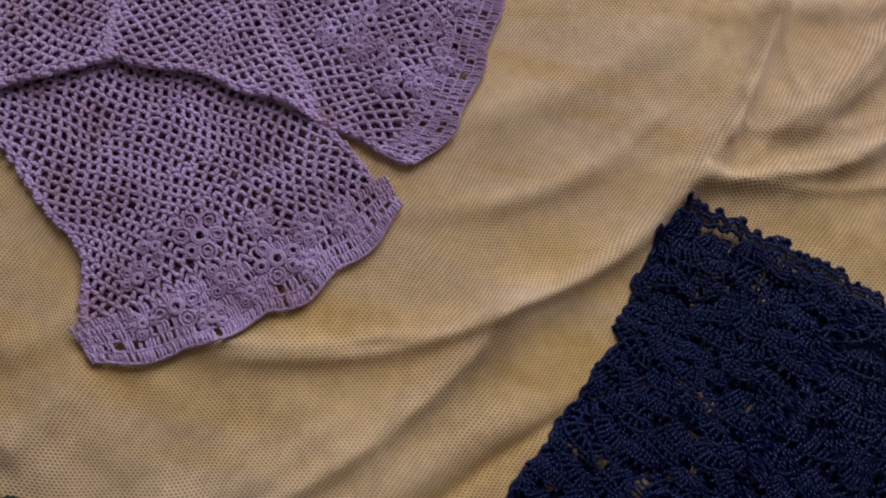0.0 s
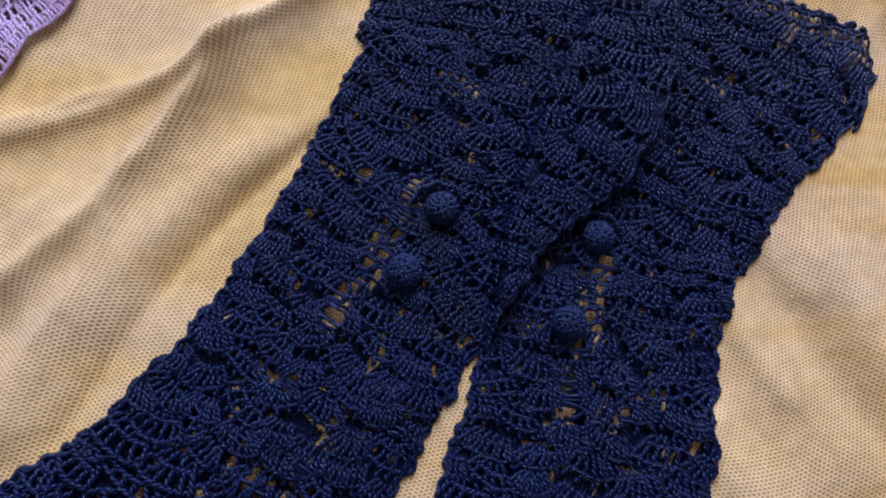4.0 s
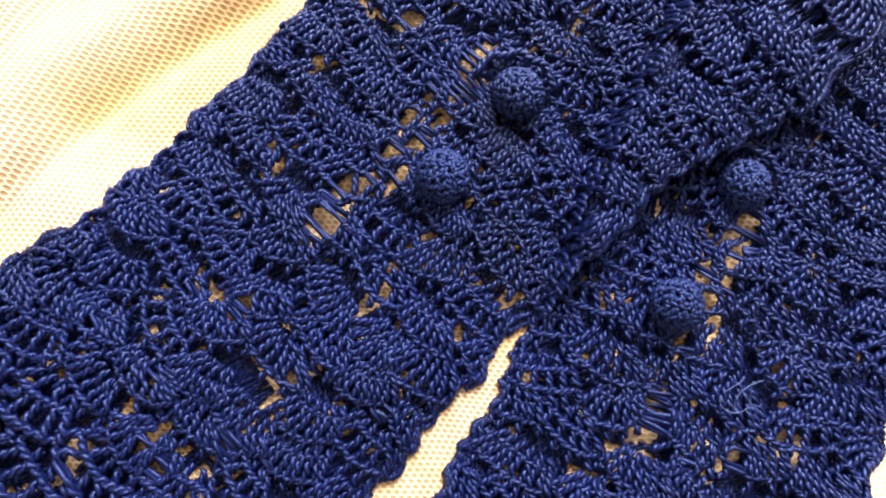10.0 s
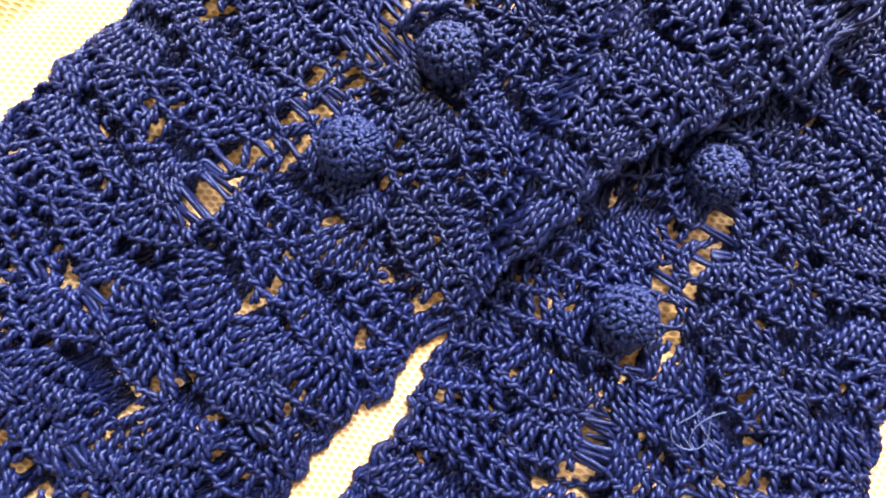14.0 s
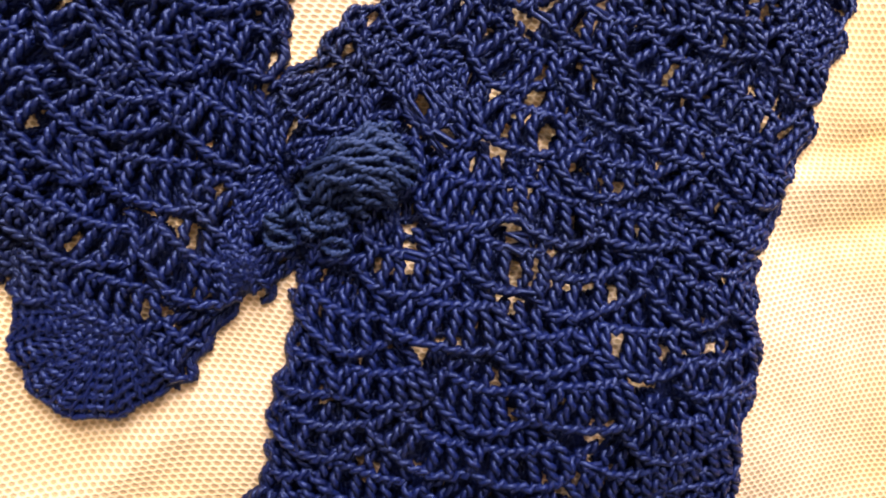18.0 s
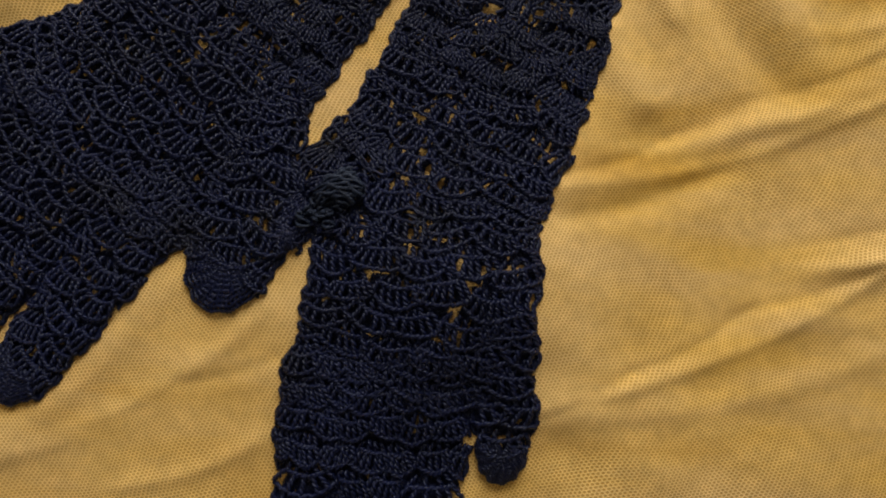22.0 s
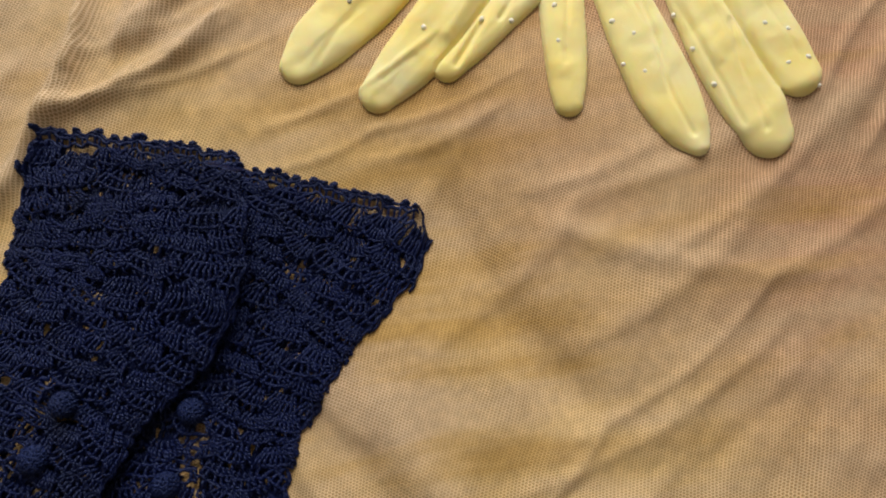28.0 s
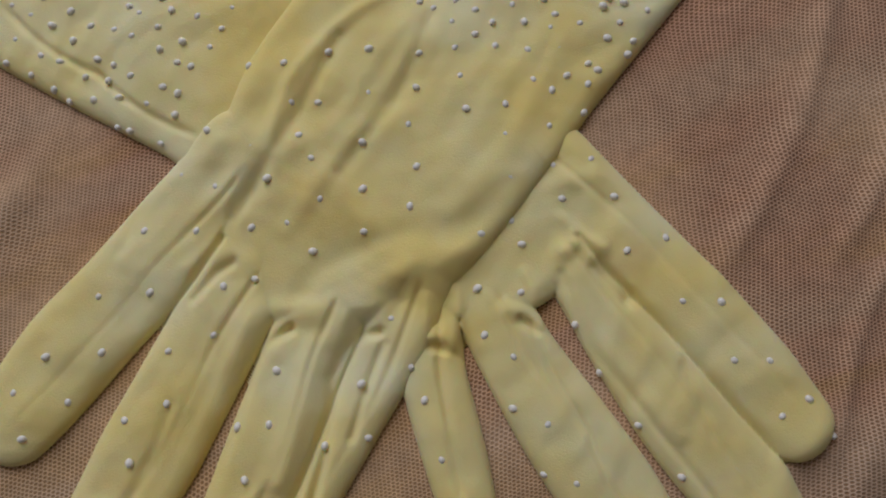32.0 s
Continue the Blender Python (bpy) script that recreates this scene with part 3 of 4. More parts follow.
def picots(limb, w, step=3.6):
    """Chain and uneven little knots along the cuff's edge."""
    heap = Heap()
    u = np.arange(-w, w + 0.1, 0.6)

    def wave(q):
        return 0.8 * np.sin(q * 0.36 + w) + 0.5 * np.sin(q * 0.83) + 2.0 * np.abs(q / w) ** 9

    for off, h in ((0.0, 1.6), (1.3, 1.9), (4.4, 2.2)):
        x, y = limb.at(wave(u) - 0.6 + off + 0.4 * np.sin(u * 1.4), u)
        heap.plied(np.stack([x, y, h + 0.3 * np.sin(u)], -1)[None], 0.45, 0.4, 2.2)
    for k in np.arange(-w + 1, w, step):
        k = k + random.uniform(-1.1, 1.1)
        if random.random() < 0.12:
            continue
        tall = random.uniform(0.6, 1.15)
        for r, back_by, h in ((0.95, 1.4, 1.6), (0.5, 1.7, 2.1)):
            a = np.linspace(-0.4, 2 * np.pi + 0.4, 12)
            r = r * tall * random.uniform(0.85, 1.15)
            x, y = limb.at(wave(k) - back_by * tall - r * np.cos(a), k + random.uniform(-0.4, 0.4) + r * 1.25 * np.sin(a))
            heap.plied(np.stack([x, y, h + 0.5 * np.cos(a + k)], -1)[None], 0.44, 0.34, 2.0)
    # short posts that carry the edging
    for k in np.arange(-w + 1, w, 2.3):
        q = np.linspace(0.8, 4.6, 6)
        x, y = limb.at(wave(k) + q, k + random.uniform(-0.5, 0.5) + 0.1 * q)
        heap.plied(np.stack([x, y, 1.8 + 0.4 * np.sin(q)], -1)[None], 0.36, 0.33, 2.1, 4)
    return heap


def button(name, x, y, z, parent, radius=4.1, tilt=0.0):
    """A crocheted ball button: rounds of small slanting stitches over a core."""
    heap = Heap()
    steps = np.linspace(0.12, 0.80 * np.pi, 8)

    def on_ball(a, t):
        return np.stack([radius * np.sin(a) * np.cos(t), radius * np.sin(a) * np.sin(t), radius * 0.84 * np.cos(a)], -1)

    for n, (a0, a1) in enumerate(zip(steps[:-1], steps[1:])):
        count = max(5, int(round(2 * np.pi * radius * np.sin(0.5 * (a0 + a1)) / 1.9)))
        t = (np.arange(count) + 0.5 * (n % 2) + np.random.uniform(-0.12, 0.12, count)) * 2 * np.pi / count
        k = np.linspace(-0.1, 1.15, 7)
        for side in (-0.5, 0.5):
            swing = side * (1 - k) * 2 * np.pi / count
            heap.plied(on_ball(a0 + (a1 - a0) * k + 0 * t[:, None], t[:, None] + swing), 0.37, 0.30, 2.0, 4)
    v, f = heap.arrays()
    v = v @ np.array(Euler((tilt, 0.25, 0)).to_matrix()).T
    ob = mesh(name, (v + (x, y, z)) * MM, f, NAVY_FELTED, parent, "round crocheted navy button")
    th, ph = np.meshgrid(np.linspace(0, np.pi, 11), np.linspace(0, 2 * np.pi, 17))
    r = radius * 0.93
    c = np.stack([r * np.sin(th) * np.cos(ph), r * np.sin(th) * np.sin(ph), r * 0.78 * np.cos(th)], -1)
    i = np.arange(c.size // 3).reshape(th.shape)
    g = np.stack([i[:-1, :-1], i[1:, :-1], i[1:, 1:], i[:-1, 1:]], -1).reshape(-1, 4)
    mesh("core", (c.reshape(-1, 3) + (x, y, z)) * MM, g, NAVY, ob)
    return ob


def empty(name, x, y, z):
    ob = new(name)
    ob.empty_display_size = 0.02
    return ob


def crochet_glove(label, arm, cuff, limbs, level, holes, knobs, bold, cupped=(), thread=False):
    """limbs: name and chain of each finger; bold: from there on the arm is worked in open cups, as are the limbs in cupped."""
    glove = tagged(empty("crochet_glove", *arm.row[0, :2], 0), label, "glove", "navy crochet gloves")
    jobs = [("arm", arm, 3.2, arm.length + 1.0, 11.5)] + [(n, l, -3.0, l.length - 0.5, 10.0) for n, l in limbs]
    for name, limb, s0, s1, wide in jobs:
        v, f = joined(fans(limb, s0 + 2.0, s1, pitch=6.0, wide=wide * 0.85, back=True, holes=holes))
        main = mesh(name, settle(v, level), f, NAVY, glove)
        tagged(main, kind="stuff")
        split = bold if name == "arm" else s0 if name in cupped else s1
        front = fans(limb, s0, split, wide=wide, loose=0.95, holes=holes) if split > s0 else []
        if split < s1:
            front += fans(limb, split, s1, pitch=9.4, wide=wide * 1.2, thick=1.2, loose=0.55, holes=holes, open_work=True)
        for heap in front:
            v, f = heap.arrays()
            mesh("shell_stitch", settle(v, level), f, NAVY, main)
        if name != "arm":
            # rounded tip, worked in the round
            heap = Heap()
            r = float(limb.width(limb.length))
            k = np.linspace(-np.pi / 2, np.pi / 2, 25)
            t = np.linspace(0.1, 1.0, 12)
            x, y = limb.at(limb.length - 4 + (r + 4) * t * np.cos(k[:, None]), r * t * np.sin(k[:, None]))
            z = 0.9 + 2.0 * np.sqrt(1 - 0.9 * t**2) + 0 * k[:, None]
            heap.plied(np.stack([x, y, z], -1), 0.36, 0.32, 2.0, 4)
            for q in (0.2, 0.3, 0.4, 0.5, 0.6, 0.7, 0.8, 0.9, 1.0):
                kk = np.linspace(-np.pi / 2, np.pi / 2, 40)
                x, y = limb.at(limb.length - 4 + (r + 4) * q * np.cos(kk) + 0.3 * np.sin(kk * 13), r * q * np.sin(kk) + 0.3 * np.cos(kk * 11))
                heap.plied(np.stack([x, y, 0.9 + 1.9 * np.sqrt(1 - 0.95 * q * q) + 0.3 * np.sin(kk * 17 + q * 9)], -1)[None], 0.5, 0.42, 2.2, 4)
            v, f = heap.arrays()
            mesh("tip", settle(v, level), f, NAVY, main)
    for side in (-1, 1):
        heap = Heap()
        q = np.arange(0, arm.length, 0.7)
        for o, h in ((0.3, 1.0),):
            x, y = arm.at(q, side * (arm.width(q) - o + 0.5 * np.sin(q * 1.05 + 2.0 * np.sin(q * 0.13)) + 0.3 * np.sin(q * 0.37 + side)))
            heap.plied(np.stack([x, y, h + 0.25 * np.sin(q * 1.9)], -1)[None], 0.38, 0.34, 2.1, 4)
        v, f = heap.arrays()
        mesh("side_edge", settle(v, level), f, NAVY, glove)
    v, f = picots(arm, cuff).arrays()
    mesh("cuff_edging", settle(v, level), f, NAVY, glove, "small picot loops along the cuff")
    if thread:
        # a loose thread standing out of the stitches
        heap = Heap()
        k = np.linspace(0, 1, 30)
        for q in range(3):
            x = -32.6 + 6 * (k - 0.5) * (1 if q != 1 else -0.7) + 1.2 * np.sin(k * 7 + q * 2)
            y = -110.0 + 3.0 * np.sin(k * 4 + q * 1.7)
            heap.tubes(np.stack([x, y, 4.2 + 0.8 * np.sin(k * 5 + q)], -1)[None], 0.10, 4)
        v, f = heap.arrays()
        mesh("loose_thread", settle(v, level), f, THREAD, glove, "pale blue loose thread")
    # a loop of chain over the upper button
    x, y = knobs[0]
    k = np.linspace(0.3, 2.9, 30)
    lx, ly = x + 7.2 * np.cos(k) - 1.0, y + 6.4 * np.sin(k) + 0.4 * np.sin(k * 9)
    heap = Heap()
    heap.plied(np.stack([lx, ly, 4.2 + 1.1 * np.sin(k)], -1)[None], 0.48, 0.40, 2.6, 5)
    v, f = heap.arrays()
    mesh("button_loop", settle(v, level), f, NAVY, glove)
    for x, y in knobs:
        button("button", x, y, float(level(np.array([x]), np.array([y]))[0]) + 3.9, glove, 4.2, random.uniform(-0.3, 0.3))
    return glove


ARM_B = Limb([(18, -2.5, 36), (15.3, -10, 43), (5.6, -23.8, 40), (-9.2, -40.2, 36), (-21, -60, 34), (-31, -79, 31), (-35.5, -98, 30.2), (-39.0, -114, 29.8), (-43.7, -132, 31.4), (-51.9, -154, 33.0), (-58.5, -169, 33.8), (-62, -180, 31.6), (-62.4, -196, 33.9), (-62.9, -214, 34.1), (-65.2, -240, 35.3)], True)
FINGERS_B = [("thumb", Limb([(-79, -161, 10), (-89, -171, 12.5), (-95, -181, 11), (-101, -190, 6.5), (-106, -196, 4)])), ("finger", Limb([(-92, -230, 10.3), (-94, -259, 9.4), (-93, -290, 7.5)])),
             ("finger", Limb([(-75.5, -230, 10.3), (-75, -261, 9.9), (-73, -300, 7.5)])), ("finger", Limb([(-57, -228, 10.3), (-56, -257, 9.5), (-55, -292, 7.4)])),
             ("finger", Limb([(-38, -215, 9), (-35.5, -245, 8.6), (-35.7, -257, 7.6)]))]
PLACKET_B = [(-33, -81, 1.5), (-32, -84.5, 1.0), (-35, -87, 1.0), (-40, -91, 1.2), (-38.3, -95, 1.0), (-35.6, -92, 0.9), (-42, -103, 1.0), (-46, -112, 1.1), (-46, -116.5, 1.5)]
HOLES_B = [(x, y, 1.4 * r) for x, y, r in PLACKET_B] + [(-32, -120, 1.5), (-40, -122, 0.9), (-37, -118, 0.8), (-21, -106, 0.9), (-52, -135, 1.1), (-52, -128, 0.8), (-15.5, -129, 0.8), (-24, -137, 0.7), (-82, -170, 1.6), (-78, -174, 1.4), (-63, -172, 1.4), (-59.3, -176.3, 1.1), (-66, -155, 1.1), (-69, -152.6, 0.8), (-58, -147, 1.1), (-57.3, -153, 1.2),
                       (-67, -187, 1.5), (-65, -167, 1.3), (-81, -191, 1.2), (-75, -165, 0.7), (-24.5, -175, 0.8), (-28, -164, 0.7), (-76, -151, 0.6), (-65, -195, 1.2), (-74, -177, 0.8), (-90, -158, 1.0), (-93, -163, 0.9), (-51.5, -199.5, 1.0), (-53.6, -217.6, 0.9), (-34.5, -140, 0.8)]
ARM_A = Limb([(-45.8, 23.8, 35.8), (-49.5, 11, 39.8), (-52, -11, 42.7), (-55.6, -27.6, 43), (-66.4, -42, 38.6), (-77, -56, 34.2), (-86.8, -71.3, 32.6), (-96.7, -86.3, 31.7), (-106.5, -101.2, 31.6), (-116.7, -116.2, 32.0), (-127.1, -130.2, 34.2), (-137.8, -145.5, 38.2), (-151.4, -158.4, 41.6), (-164, -168, 40), (-172, -176, 37)], True)
FINGERS_A = [("thumb", Limb([(-116, -154, 10), (-115, -174, 14), (-119, -194, 15), (-124, -207, 12.5)])), ("finger", Limb([(-144, -183, 12.6), (-165, -212.5, 12), (-187, -243, 9.5)])),
             ("finger", Limb([(-172.4, -179, 15), (-199, -214, 12.8), (-226, -246, 9.5)])), ("finger", Limb([(-182, -160, 14), (-200, -174, 15), (-226, -202, 12.6), (-252, -231, 9.5)])),
             ("finger", Limb([(-180, -146, 15), (-204, -151, 14), (-226, -168, 12.6), (-250, -188, 9.5)]))]
PLACKET_A = [(-105, -93, 1.9), (-103.6, -87, 1.3), (-96, -79, 1.3), (-94, -83, 1.0), (-94, -73, 1.1), (-91, -76, 1.1), (-90, -66, 1.0), (-85, -66, 1.6), (-85, -61, 1.4), (-96, -55, 1.1), (-83, -57, 0.8), (-98.5, -84.5, 0.8)]
HOLES_A = [(x, y, 1.4 * r) for x, y, r in PLACKET_A] + [(-116, -82, 0.9), (-124, -107, 1.1), (-116, -109, 1.6), (-120, -108, 0.8), (-138, -93, 0.9), (-127, -122, 1.1), (-130, -127, 1.1), (-126, -132, 1.5), (-123, -135.3, 1.6), (-113, -130, 1.5), (-105, -119, 0.9), (-102, -117, 0.8), (-90, -122, 1.2), (-95, -126, 0.8), (-137, -137, 1.4), (-152, -134, 0.9),
                       (-148, -127, 1.1), (-138, -115, 1.1), (-139, -120, 0.9), (-143, -142, 0.8), (-149, -149, 0.9), (-93, -102, 0.9), (-90, -108, 0.7), (-107, -146, 1.2), (-117, -140, 1.1), (-153, -201, 1.1), (-192, -210, 1.0), (-189, -212, 1.0), (-170, -171, 0.8)]
HOLES_A += [(-185, -153, 0.8), (-73, 3, 1.1), (-64, 16, 1.3), (-51, 13, 1.0), (-50, 7, 0.9), (-38, 14, 1.0), (-73, 24, 0.9), (-24, 12, 0.9)]


def over_b(x, y):
    d = reach([ARM_B], x, y)
    k = np.clip((1 - d) / 4.0, 0, 1)
    return cloth(x, y) + 7.0 * k * k * (3 - 2 * k)


under = crochet_glove("navy crocheted cotton glove with shell stitches and ball buttons, lying underneath", ARM_B, 36, FINGERS_B, cloth, HOLES_B, [(-34.8, -74.2), (-44.6, -97.2)], 158.0, ("finger",), True)
crochet_glove("navy crocheted cotton glove with shell stitches, lying across the other one", ARM_A, 36.5, FINGERS_A, over_b, HOLES_A, [(-76.2, -65.6), (-86.6, -82.2)], 182.0, ("thumb", "finger"))


def curl(parent):
    """The shrunken thumb, curled over itself: close strands laid over a dome, with a ragged end."""
    heap = Heap()
    for n in range(13):
        q = -1 + 2 * (n + 0.5) / 13
        k = np.linspace(-1, 1, 24)
        half = np.sqrt(1.02 - q * q) * random.uniform(0.85, 1.1)
        x = -89.5 + 6.8 * half * k + 1.8 * q + 0.5 * np.sin(k * 7 + n)
        y = -181.0 + 5.6 * q + 2.4 * (1 - k * k) + 0.5 * np.sin(k * 6 + n * 2)
        z = 3.6 + 3.8 * half * np.sqrt(np.clip(1.02 - k * k, 0, 1)) * (1 - 0.3 * q * q) + random.uniform(-0.4, 0.4)
        heap.plied(np.stack([x, y, z], -1)[None], 0.38, 0.32, 2.3, 5)
    # frayed loops at its lower end
    for n in range(12):
        k = np.linspace(0, 2 * np.pi, 18)
        cx, cy, r = -95 + random.uniform(-6, 7), -188 + random.uniform(-4, 4), random.uniform(0.8, 1.5)
        heap.plied(np.stack([cx + r * np.cos(k + n) - 0.5 * r * np.sin(k), cy + 0.8 * r * np.sin(k + n), 4.2 + 0.8 * np.sin(k * 2 + n)], -1)[None], 0.36, 0.3, 2.0, 4)
    v, f = heap.arrays()
    tagged(mesh("curled_thumb_end", settle(v, cloth), f, NAVY_WORN, parent), "faded grey-blue knot of yarn at the thumb", kind="stuff")


curl(under)


# ---- lavender gloves ----
def net(limb, s0, s1, cell=4.1, back=False, eyes=()):
    """Open knitted net: slanting loops that meet in knots, leaving small eyes."""
    heap = Heap()
    lines = []
    tall = 0.85 if back else 0.62
    smax = s1 - s0
    rows = int(smax / (cell * tall))
    for r in range(rows):
        s = s0 + r * cell * tall
        w = float(limb.width(s))
        n = max(2, int(round(2 * w / cell)))
        cw = 2 * w / n
        for j in range(n + 1):
            u = -w + cw * (j + (0.5 if r % 2 else 0))
            if u > w + 0.3:
                continue
            for side in (-0.5, 0.5):
                k = np.linspace(0, 1, 6)
                uu = np.clip(u + side * cw * k + 0.35 * np.sin(k * np.pi) * side, -w, w) + random.uniform(-0.45, 0.45)
                ss = s + k * cell * tall + random.uniform(-0.25, 0.25)
                x, y = limb.at(ss, uu)
                if any(np.hypot(x.mean() - ex, y.mean() - ey) < 0.8 * er for ex, ey, er in eyes):
                    continue
                z = (0.8 if back else 2.0) + 0.6 * np.sin(k * np.pi) + 0 * x
                lines.append(np.stack([x, y, z], -1))
    p = np.stack(lines)
    if back:
        heap.tubes(p, 0.8, 4)
    else:
        heap.plied(p, 0.57, 0.42, 2.4, 5, 2)
        # knots where the loops meet
        knots = np.concatenate([p[:, :1], p[:, -1:]])[::3, 0]
        k = np.linspace(0, 2 * np.pi, 9)
        ring = np.stack([0.55 * np.cos(k), 0.55 * np.sin(k), 0.25 + 0 * k], -1)
        heap.tubes(knots[:, None] + ring[None], 0.38, 4)
    return heap


def flower(heap, x, y, z, r, petals=6):
    """A little crocheted blossom: a ring with padded petals."""
    a = np.linspace(0, 2 * np.pi, 18)
    for k in (0.85, 1.15):
        heap.plied(np.stack([x + 0.5 * r * k * np.cos(a), y + 0.5 * r * k * np.sin(a), z + 1.1 - 0.3 * k + 0 * a], -1)[None], 0.46, 0.3, 1.8)
    turn = random.uniform(0, 1)
    for n in range(petals):
        if random.random() < 0.15:
            continue
        c = turn + n * 2 * np.pi / petals + random.uniform(-0.12, 0.12)
        px, py = x + 1.3 * r * np.cos(c), y + 1.3 * r * np.sin(c)
        # a looped petal: two rounds of yarn and a rib
        k = np.linspace(0, 2 * np.pi, 15)
        for size in (random.uniform(0.52, 0.74), 0.34):
            lx, ly = 0.95 * size * r * np.cos(k), 0.85 * size * r * np.sin(k)
            heap.plied(np.stack([px + lx * np.cos(c) - ly * np.sin(c), py + lx * np.sin(c) + ly * np.cos(c), z + 0.9 - 0.5 * size + 0.3 * np.sin(k + n)], -1)[None], 0.34, 0.26, 1.7, 4)


def hem(limb, s_end, band=13.0, rows=5):
    """Close rows of short stitches along the scalloped hem."""
    heap = Heap()
    w = float(limb.width(s_end))
    for r in range(rows):
        u = np.arange(-w, w, 1.0)
        k = np.linspace(0, 1, 5)
        scallop = 1.6 * np.abs(np.sin(u * np.pi / 26))[:, None] * (r + 1) / rows
        s = s_end - band + scallop + (r - 0.15 + 1.25 * k) * band / rows
        uu = u[:, None] + 0.5 * np.sin(k * 3) + np.random.uniform(-0.2, 0.2, (len(u), 1))
        x, y = limb.at(s, uu)
        z = 2.0 + 0.6 * np.sin(k * np.pi) + np.random.uniform(-0.3, 0.3, (len(u), 1)) + 0 * x
        keep = np.random.rand(len(u)) > (0.28 if r in (1, 3) else 0.08)
        heap.plied(np.stack([x, y, z], -1)[keep], 0.42, 0.36, 2.0, 4)
        uf = np.arange(-w, w, 0.7)
        sf = s_end - band + 1.6 * np.abs(np.sin(uf * np.pi / 26)) * (r + 1) / rows + (r + 1) * band / rows
        x, y = limb.at(sf, uf)
        heap.plied(np.stack([x, y, 2.2 + 0.2 * np.sin(uf * 3)], -1)[None], 0.46, 0.36, 2.0, 4)
    return heap


class Bowed:
    """A limb whose last stretch bows out between its corners."""

    def __init__(self, limb, bulge, blunt=0.0):
        self.blunt = blunt
        self.limb, self.bulge, self.length, self.row = limb, bulge, limb.length, limb.row

    def width(self, s):
        return self.limb.width(s)

    def at(self, s, u):
        w = self.limb.width(s)
        k = np.clip((s - self.length + 34) / 34, 0, 1.3)
        x, y = self.limb.at(s - self.blunt * np.abs(np.clip(u / w, -1, 1)) ** 6 * k + self.bulge * np.cos(np.clip(u / w, -1, 1) * np.pi / 2) * k * k, u)
        return x + 0.7 * np.sin(y * 0.23 + x * 0.09), y + 0.7 * np.sin(x * 0.21 - y * 0.07)


def lace_glove(label, limb, level, bulge, blossoms, blunt=2.0):
    limb = Bowed(limb, bulge, blunt)
    blossoms = [(x, y + 3.0, r) for x, y, r in blossoms]
    glove = tagged(empty("lace_glove", 0, 0, 0), label, "glove", "lavender lace gloves")
    end = limb.length
    v, f = net(limb, 0, end - 10, eyes=blossoms).arrays()
    body = mesh("net_body", settle(v, level), f, LAVENDER, glove, "open knitted net of small eyes")
    # back layer, coloured dark so the eyes look shaded
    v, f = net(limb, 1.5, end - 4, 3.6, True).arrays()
    mesh("back_layer", settle(v, level), f, LAVENDER_SHADED, body)
    v, f = hem(limb, end).arrays()
    mesh("hem", settle(v, level), f, LAVENDER, glove, "scalloped close-worked hem")
    for side in (-1, 1):
        heap = Heap()
        s = np.arange(0, end, 0.8)
        for o in (0.0, 1.2):
            x, y = limb.at(s, side * (limb.width(s) - o))
            heap.plied(np.stack([x, y, 1.5 + o * 0.6 + 0.2 * np.sin(s)], -1)[None], 0.5, 0.42, 2.2)
        v, f = heap.arrays()
        mesh("side_edge", settle(v, level), f, LAVENDER, glove)
    for x, y, r in blossoms:
        heap = Heap()
        flower(heap, x, y, 2.6, r)
        v, f = heap.arrays()
        mesh("blossom", settle(v, level), f, LAVENDER, glove, "raised crocheted blossom")


LACE_1 = Limb([(-285, 61, 50), (-262, 33, 47), (-236, 6, 43), (-222, -11, 48), (-212, -23, 53)])
LACE_2 = Limb([(-360, 43, 46), (-330, 65, 48), (-285, 85, 45), (-240, 85, 44), (-200, 79, 44), (-178, 75, 46), (-160, 73, 47)])


def over_lace(x, y):
    d = reach([LACE_1], x, y)
    k = np.clip(-d / 6.0, 0, 1)
    return cloth(x, y) + 3.4 * k * k * (3 - 2 * k)


lace_glove("lavender cotton lace glove cuff with blossoms, lying underneath", LACE_1, cloth, 9.0, [(-232.6, -14, 4.2), (-233.6, -36.9, 4.0), (-207.5, -16.1, 4.2), (-222.7, -25.9, 3.0), (-247.1, -30.9, 2.8), (-215.7, -6.4, 2.7), (-200.6, -4.9, 2.9), (-190.9, 0.1, 2.5), (-222, -38, 2.5), (-213, -28, 2.4), (-245, -20, 2.4), (-197, -16, 2.5), (-242, -44, 2.4)])
lace_glove("lavender cotton lace glove lying across the other one", LACE_2, over_lace, 3.5, [(-186.9, 61.4, 3.2), (-197, 70.9, 3.6), (-176.1, 52.3, 2.8), (-198.2, 59.8, 2.6), (-209, 63.7, 2.6), (-177.9, 73.3, 3.2), (-186.6, 50, 2.6), (-200, 88, 3.4), (-180, 92, 3.2), (-168, 62, 2.4), (-166, 84, 2.4), (-190, 80, 2.6), (-212, 78, 2.6)], 8.0)


# ---- cream gloves with beads ----
def height_of(limbs, x, y, thick):
    d = np.stack([l.field(x, y)[0] for l in limbs])
    m = d.min(0)
    k = np.clip(-m / 6.0, 0, 1)
    return thick * np.sqrt(np.clip(1 - (1 - k) ** 2, 0, 1)) + 0.06 * np.clip(-m - 6, 0, 12), m


